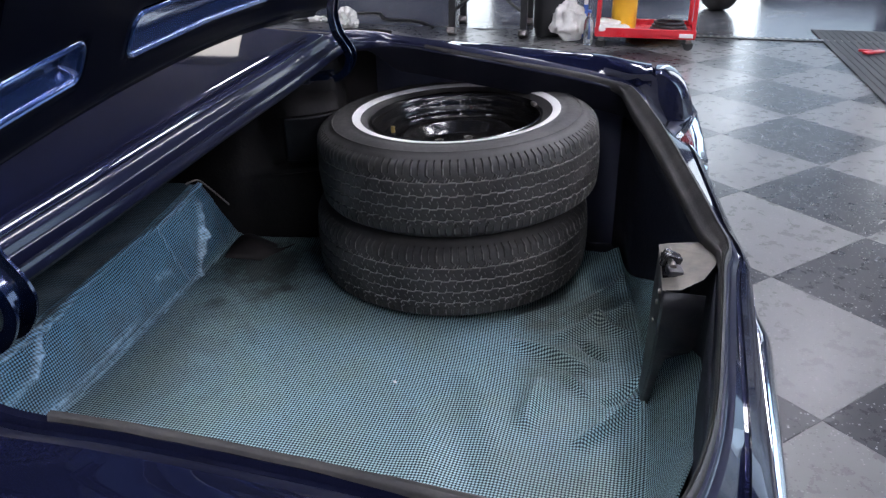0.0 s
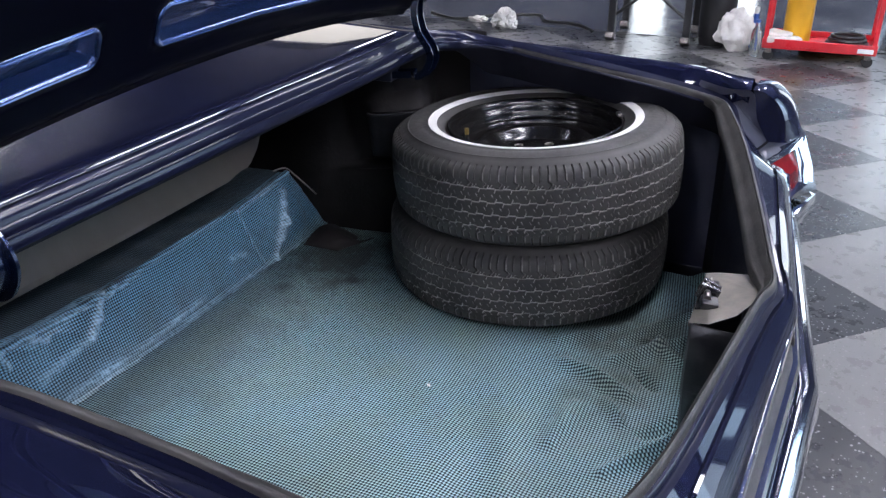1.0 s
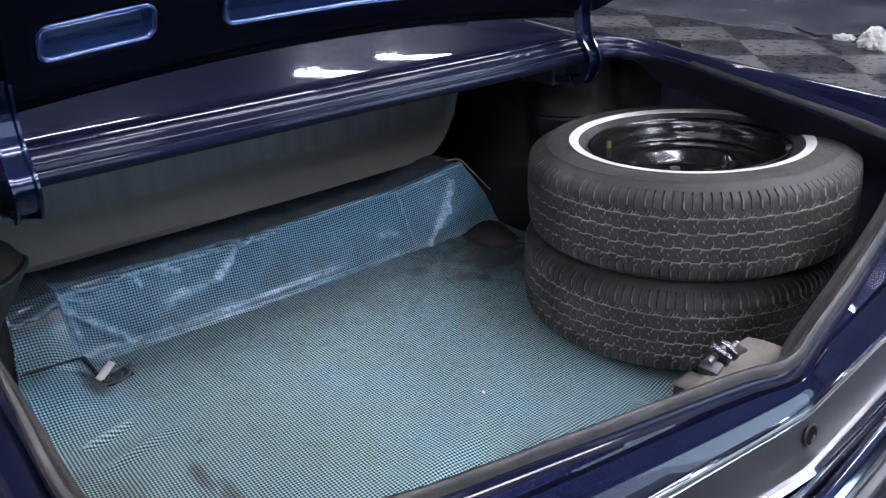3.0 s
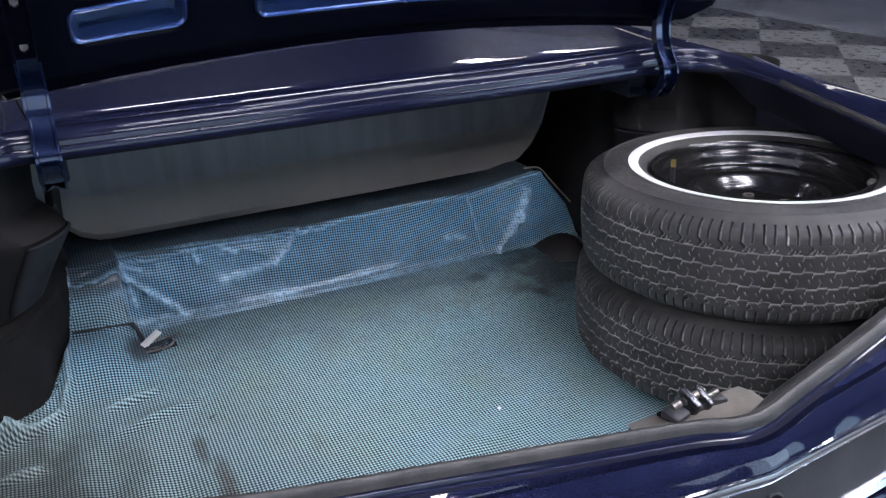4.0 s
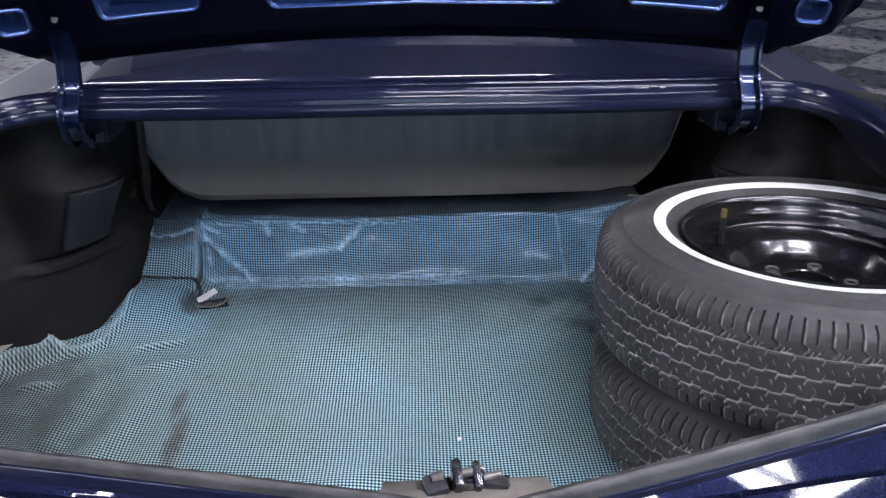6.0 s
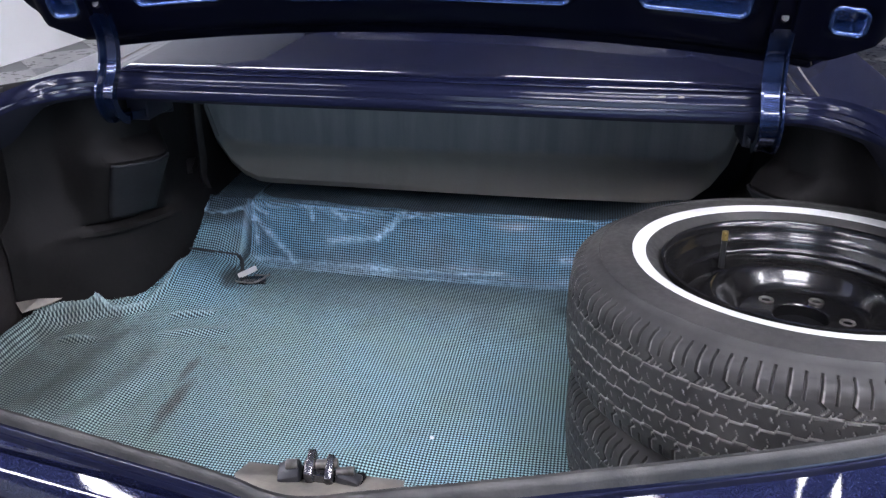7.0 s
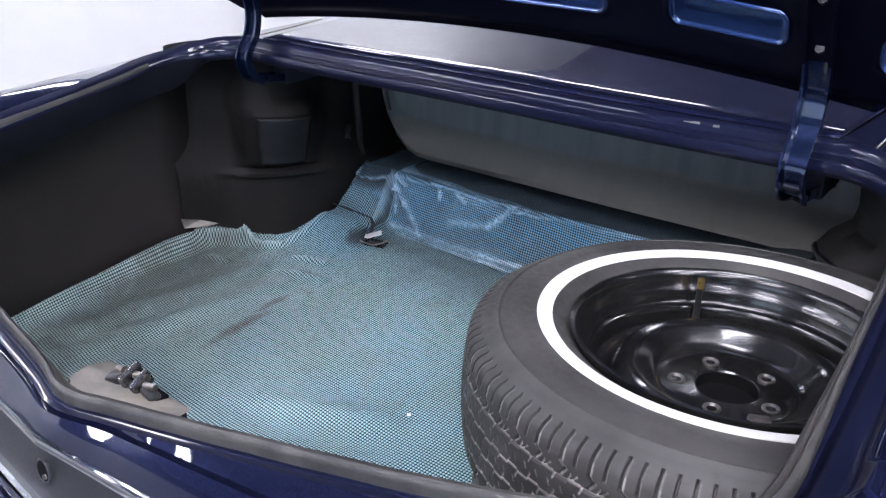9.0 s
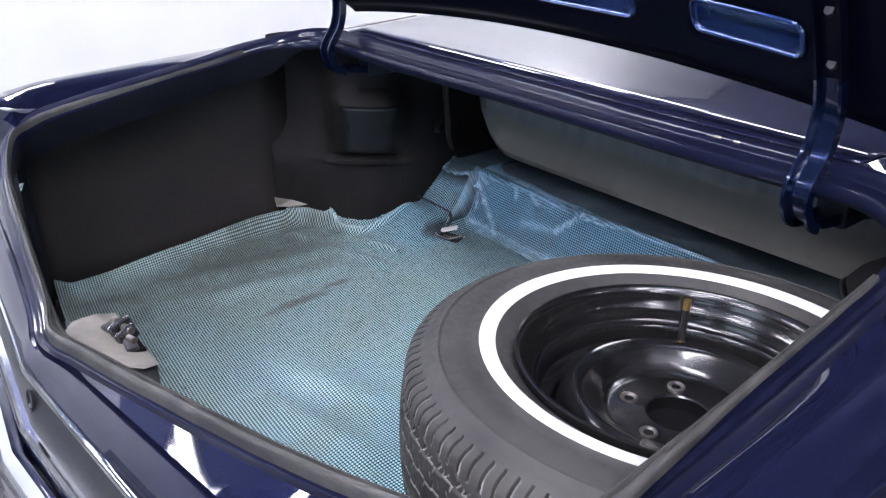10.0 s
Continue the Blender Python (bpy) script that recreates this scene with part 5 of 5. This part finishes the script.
# ---- things in the workshop ----
cart = thing("tool_cart", "low red rolling tool cart loaded with parts", "tool cart", (5.42, -.22, 0))
bm = bmesh.new()
slab(bm, (0, 0, .095), (.42, .74, .03), .006)
slab(bm, (-.205, 0, .125), (.015, .74, .05), .004)
slab(bm, (.205, 0, .125), (.015, .74, .05), .004)
slab(bm, (0, .365, .125), (.42, .015, .05), .004)
slab(bm, (0, -.365, .125), (.42, .015, .05), .004)
part("lower_tray", bm, RED, cart, smooth=False)
for dx in (-.195, .195):
    for dy in (-.35, .35):
        bm = bmesh.new()
        slab(bm, (dx, dy, .42), (.03, .03, .62), .004)
        part("post", bm, RED, cart, smooth=False)
        bm = bmesh.new()
        drum(bm, (dx, dy * .92, .036), .036, .025, 18, pose(0, 0, 0, 0, 90, 0))
        w = part("caster", bm, BLACK, cart)
        bm = bmesh.new()
        slab(bm, (dx, dy * .92, .066), (.04, .045, .03), .004)
        part("caster_fork", bm, BARE, w, smooth=False)
bm = bmesh.new()
slab(bm, (0, 0, .74), (.42, .74, .03), .006)
slab(bm, (-.205, 0, .77), (.015, .74, .05), .004)
part("upper_tray", bm, RED, cart, smooth=False)
bm = bmesh.new()
slab(bm, (-.216, -.30, .11), (.004, .10, .03), .001)
part("maker_plate", bm, WHITE, cart, "small white plate", smooth=False)

canister = thing("yellow_canister", "yellow oil can standing on the red cart", "can", (5.45, -.06, .11))
bm = bmesh.new()
drum(bm, (0, 0, .16), .095, .32, 28)
part("canister_body", bm, YELLOW, canister)
bm = bmesh.new()
drum(bm, (0, 0, .33), .085, .02, 28, r2=.03)
part("canister_top", bm, BLACK, canister)
hose = thing("air_hose", "coil of black hose lying on the red cart", "hose", (5.40, -.40, .11))
for k in range(3):
    sweep("hose_coil", [(.11 * math.cos(t) * (1 - .1 * k), .13 * math.sin(t) * (1 - .1 * k), .014 + .024 * k) for t in np.linspace(0, 2 * math.pi, 28)[:-1]], round_section(.012, 8), BLACK, hose, closed=True)
rag_pile = thing("folded_rags", "white folded rags on the red cart", "rags", (5.30, .02, .11))
bm = bmesh.new()
slab(bm, (0, 0, .025), (.16, .24, .05), .014, pose(0, 0, 0, 2, 4, 12))
slab(bm, (.02, .03, .06), (.12, .16, .03), .012, pose(0, 0, 0, 5, -4, -20))
part("rag", bm, CLOTH, rag_pile)
tray = thing("yellow_pan", "yellow drip pan under the red cart", "pan", (5.66, -.30, .005))
bm = bmesh.new()
slab(bm, (0, 0, .03), (.18, .42, .06), .014)
part("pan_body", bm, YELLOW, tray)

bag = thing("plastic_bag", "crumpled white plastic bag beside the red cart", "bag", (5.45, .36, 0))
bm = bmesh.new()
bmesh.ops.create_icosphere(bm, subdivisions=4, radius=1)
for v in bm.verts:
    k = 1 + .35 * noise.noise(v.co * 2.2) + .12 * noise.noise(v.co * 6)
    v.co = Vector((v.co.x * .10 * k, v.co.y * .13 * k, max(0, .14 + v.co.z * .15 * k)))
part("bag_body", bm, CLOTH, bag)
bottle = thing("water_bottle", "clear plastic bottle with a blue cap on the tiled floor", "bottle", (5.30, .20, 0))
revolve("bottle_body", [(.0, .002), (.034, .002), (.037, .02), (.037, .16), (.03, .19), (.014, .215), (.013, .24)], 24, GLASS, bottle)
bm = bmesh.new()
drum(bm, (0, 0, .25), .016, .02, 16)
part("cap", bm, BLUE, bottle)
spray = thing("spray_bottle", "blue spray bottle on the tiled floor", "bottle", (5.62, .24, 0))
revolve("bottle_body", [(.0, .002), (.045, .002), (.048, .02), (.045, .15), (.02, .21), (.018, .25)], 24, BLUE, spray)
bm = bmesh.new()
slab(bm, (-.015, 0, .275), (.09, .03, .04), .006)
part("trigger_head", bm, WHITE, spray)

bin_ = thing("waste_bin", "tall black plastic bin beside the table", "bin", (5.62, .52, 0))
revolve("bin_body", [(.0, .004), (.115, .004), (.12, .02), (.145, .70), (.155, .71), (.155, .73), (.14, .73), (.13, .06), (0, .05)], 32, BLACK, bin_)

table = thing("folding_table", "folding table with black crossed legs and a yellow top", "table", (5.75, 1.02, 0))
bm = bmesh.new()
slab(bm, (0, 0, .80), (.60, .74, .05), .006)
part("table_top", bm, YELLOW, table, smooth=False)
for dx in (-.26, .26):
    for dy in (-.30, .28):
        bm = bmesh.new()
        slab(bm, (dx, dy, .39), (.055, .055, .78), .006)
        leg = part("leg", bm, BLACK, table, smooth=False)
        bm = bmesh.new()
        slab(bm, (dx - .03, dy, .03), (.11, .07, .05), .01, pose(0, 0, 0, 0, 20, 0))
        part("foot", bm, BARE, leg, smooth=False)
    for y0, z0, y1, z1 in ((-.30, .18, .28, .62), (-.30, .62, .28, .18)):
        sweep("brace", [(dx, y0, z0), (dx, y1, z1)], round_section(.012, 8), BLACK, table)

rag = thing("white_rag", "crumpled white rag on the tiled floor", "rag", (5.62, 2.23, 0))
for (x, y, r) in ((0, 0, .075), (.02, .09, .05), (-.02, -.06, .04), (.03, .03, .055)):
    bm = bmesh.new()
    bmesh.ops.create_icosphere(bm, subdivisions=4, radius=1)
    for v in bm.verts:
        k = 1 + .5 * noise.noise(v.co * 2.6 + Vector((x * 50, y * 40, 0))) + .25 * noise.noise(v.co * 7)
        v.co = Vector((x + v.co.x * r * k, y + v.co.y * r * k, max(0, r * .9 + v.co.z * r * 1.2 * k)))
    part("fold", bm, CLOTH, rag)
scrap = thing("white_rag", "small white rag scrap on the tiled floor", "rag", (5.78, 2.55, 0))
bm = bmesh.new()
bmesh.ops.create_icosphere(bm, subdivisions=3, radius=1)
for v in bm.verts:
    k = 1 + .6 * noise.noise(v.co * 3)
    v.co = Vector((v.co.x * .03 * k, v.co.y * .08 * k, max(0, .02 + v.co.z * .03 * k)))
part("fold", bm, CLOTH, scrap)
cable = thing("black_cable", "black cable lying in loops on the floor", "cable", (5.9, 2.0, 0))
sweep("cable_run", smooth_curve([(-.2, -.5, .01), (.05, -.3, .01), (.1, .0, .01), (.35, .15, .01), (.2, .5, .01), (-.1, .75, .01), (.1, 1.1, .01)], 8), round_section(.01, 8), BLACK, cable)

mat_thing = thing("rubber_mat", "ribbed grey rubber floor mat", "floor mat", (4.9, -2.25, 0))
bm = bmesh.new()
slab(bm, (0, 0, .006), (2.6, 1.30, .010), .003)
part("mat_sheet", bm, MAT, mat_thing, smooth=False)
for k in range(24):
    bm = bmesh.new()
    slab(bm, (0, -.60 + k * .052, .0125), (2.56, .016, .004))
    part("rib", bm, MAT, mat_thing, smooth=False)
wrench = thing("red_clamp", "red hand clamp lying on the rubber mat", "clamp", (5.3, -1.86, .016))
bm = bmesh.new()
slab(bm, (0, 0, .012), (.05, .18, .018), .006, pose(0, 0, 0, 0, 0, 35))
slab(bm, (.02, .05, .016), (.03, .10, .018), .006, pose(0, 0, 0, 0, 0, -10))
part("clamp_body", bm, RED, wrench)
drain = thing("floor_drain", "narrow black slotted drain along the tiles", "drain", (5.76, -1.0, 0), kind="structure")
bm = bmesh.new()
slab(bm, (0, 0, .004), (.08, 2.4, .008), .002)
part("drain_frame", bm, BLACK, drain, smooth=False)
for k in range(46):
    bm = bmesh.new()
    slab(bm, (0, -1.17 + k * .052, .0095), (.06, .022, .004))
    part("slot_bar", bm, BARE, drain, smooth=False)
far_tyre = thing("loose_tyre", "black tyre standing by the bright doorway", "tyre", (7.1, -.92, .33))
o = revolve("tyre_ring", [(.19, -.09), (.25, -.10), (.31, -.085), (.33, -.06), (.33, .06), (.31, .085), (.25, .10), (.19, .09)], 48, RUBBER, far_tyre)
o.rotation_euler = (radians(90), 0, radians(20))

# ---- floor tiles ----
TILE, TURN_T, OX, OY = .5857, radians(-44.65), 2.361, -.595
E1 = Vector((math.cos(TURN_T), math.sin(TURN_T), 0)) * TILE
E2 = Vector((math.sin(TURN_T), -math.cos(TURN_T), 0)) * TILE
g = .0008
ring = [Vector((OX, OY, 0)) * 0 + E1 * a + E2 * b for a, b in ((-.5 + g, -.5 + g), (.5 - g, -.5 + g), (.5 - g, .5 - g), (-.5 + g, .5 - g))]


def tile_mesh(name, mat):
    top = [p + Vector((0, 0, .0)) for p in ring]
    low = [p * 1.0 + Vector((0, 0, -.006)) for p in ring]
    inset = [p * .9965 + Vector((0, 0, .0006)) for p in ring]
    v = low + top + inset
    f = [(8, 9, 10, 11)[::-1]]
    for k in range(4):
        n = (k + 1) % 4
        f += [(k, n, 4 + n, 4 + k)[::-1], (4 + k, 4 + n, 8 + n, 8 + k)[::-1]]
    return mesh_of(name, v, f, mat, smooth=False)


dark, light = tile_mesh("tile_dark", TILE_DARK), tile_mesh("tile_light", TILE_LIGHT)
spots = []
for i in range(-24, 25):
    for j in range(-24, 25):
        c = Vector((OX, OY, 0)) + E1 * (i + .5) + E2 * (j + .5)
        if X0 + .1 < c.x < 5.72 and Y0 + .1 < c.y < Y1 - .1:
            near = (c - Vector((2.6, 1.6, 0))).length
            spots.append((near, c, (i + j) % 2 == 0))
spots.sort(key=lambda q: q[0])
for near, c, is_dark in spots[:298]:
    place("tile", dark if is_dark else light, floor, loc=c)
for flag, base_mesh, name in ((True, dark, "more_dark_tiles"), (False, light, "more_light_tiles")):
    vs, fs = [], []
    pv = [v.co.copy() for v in base_mesh.vertices]
    pf = [tuple(p.vertices) for p in base_mesh.polygons]
    for near, c, is_dark in spots[298:]:
        if is_dark == flag:
            k = len(vs)
            vs += [p + c for p in pv]
            fs += [tuple(a + k for a in f) for f in pf]
    if vs:
        ob = place(name, mesh_of(name, vs, fs, TILE_DARK if flag else TILE_LIGHT, smooth=False), floor)
        ob["kind"] = "stuff"
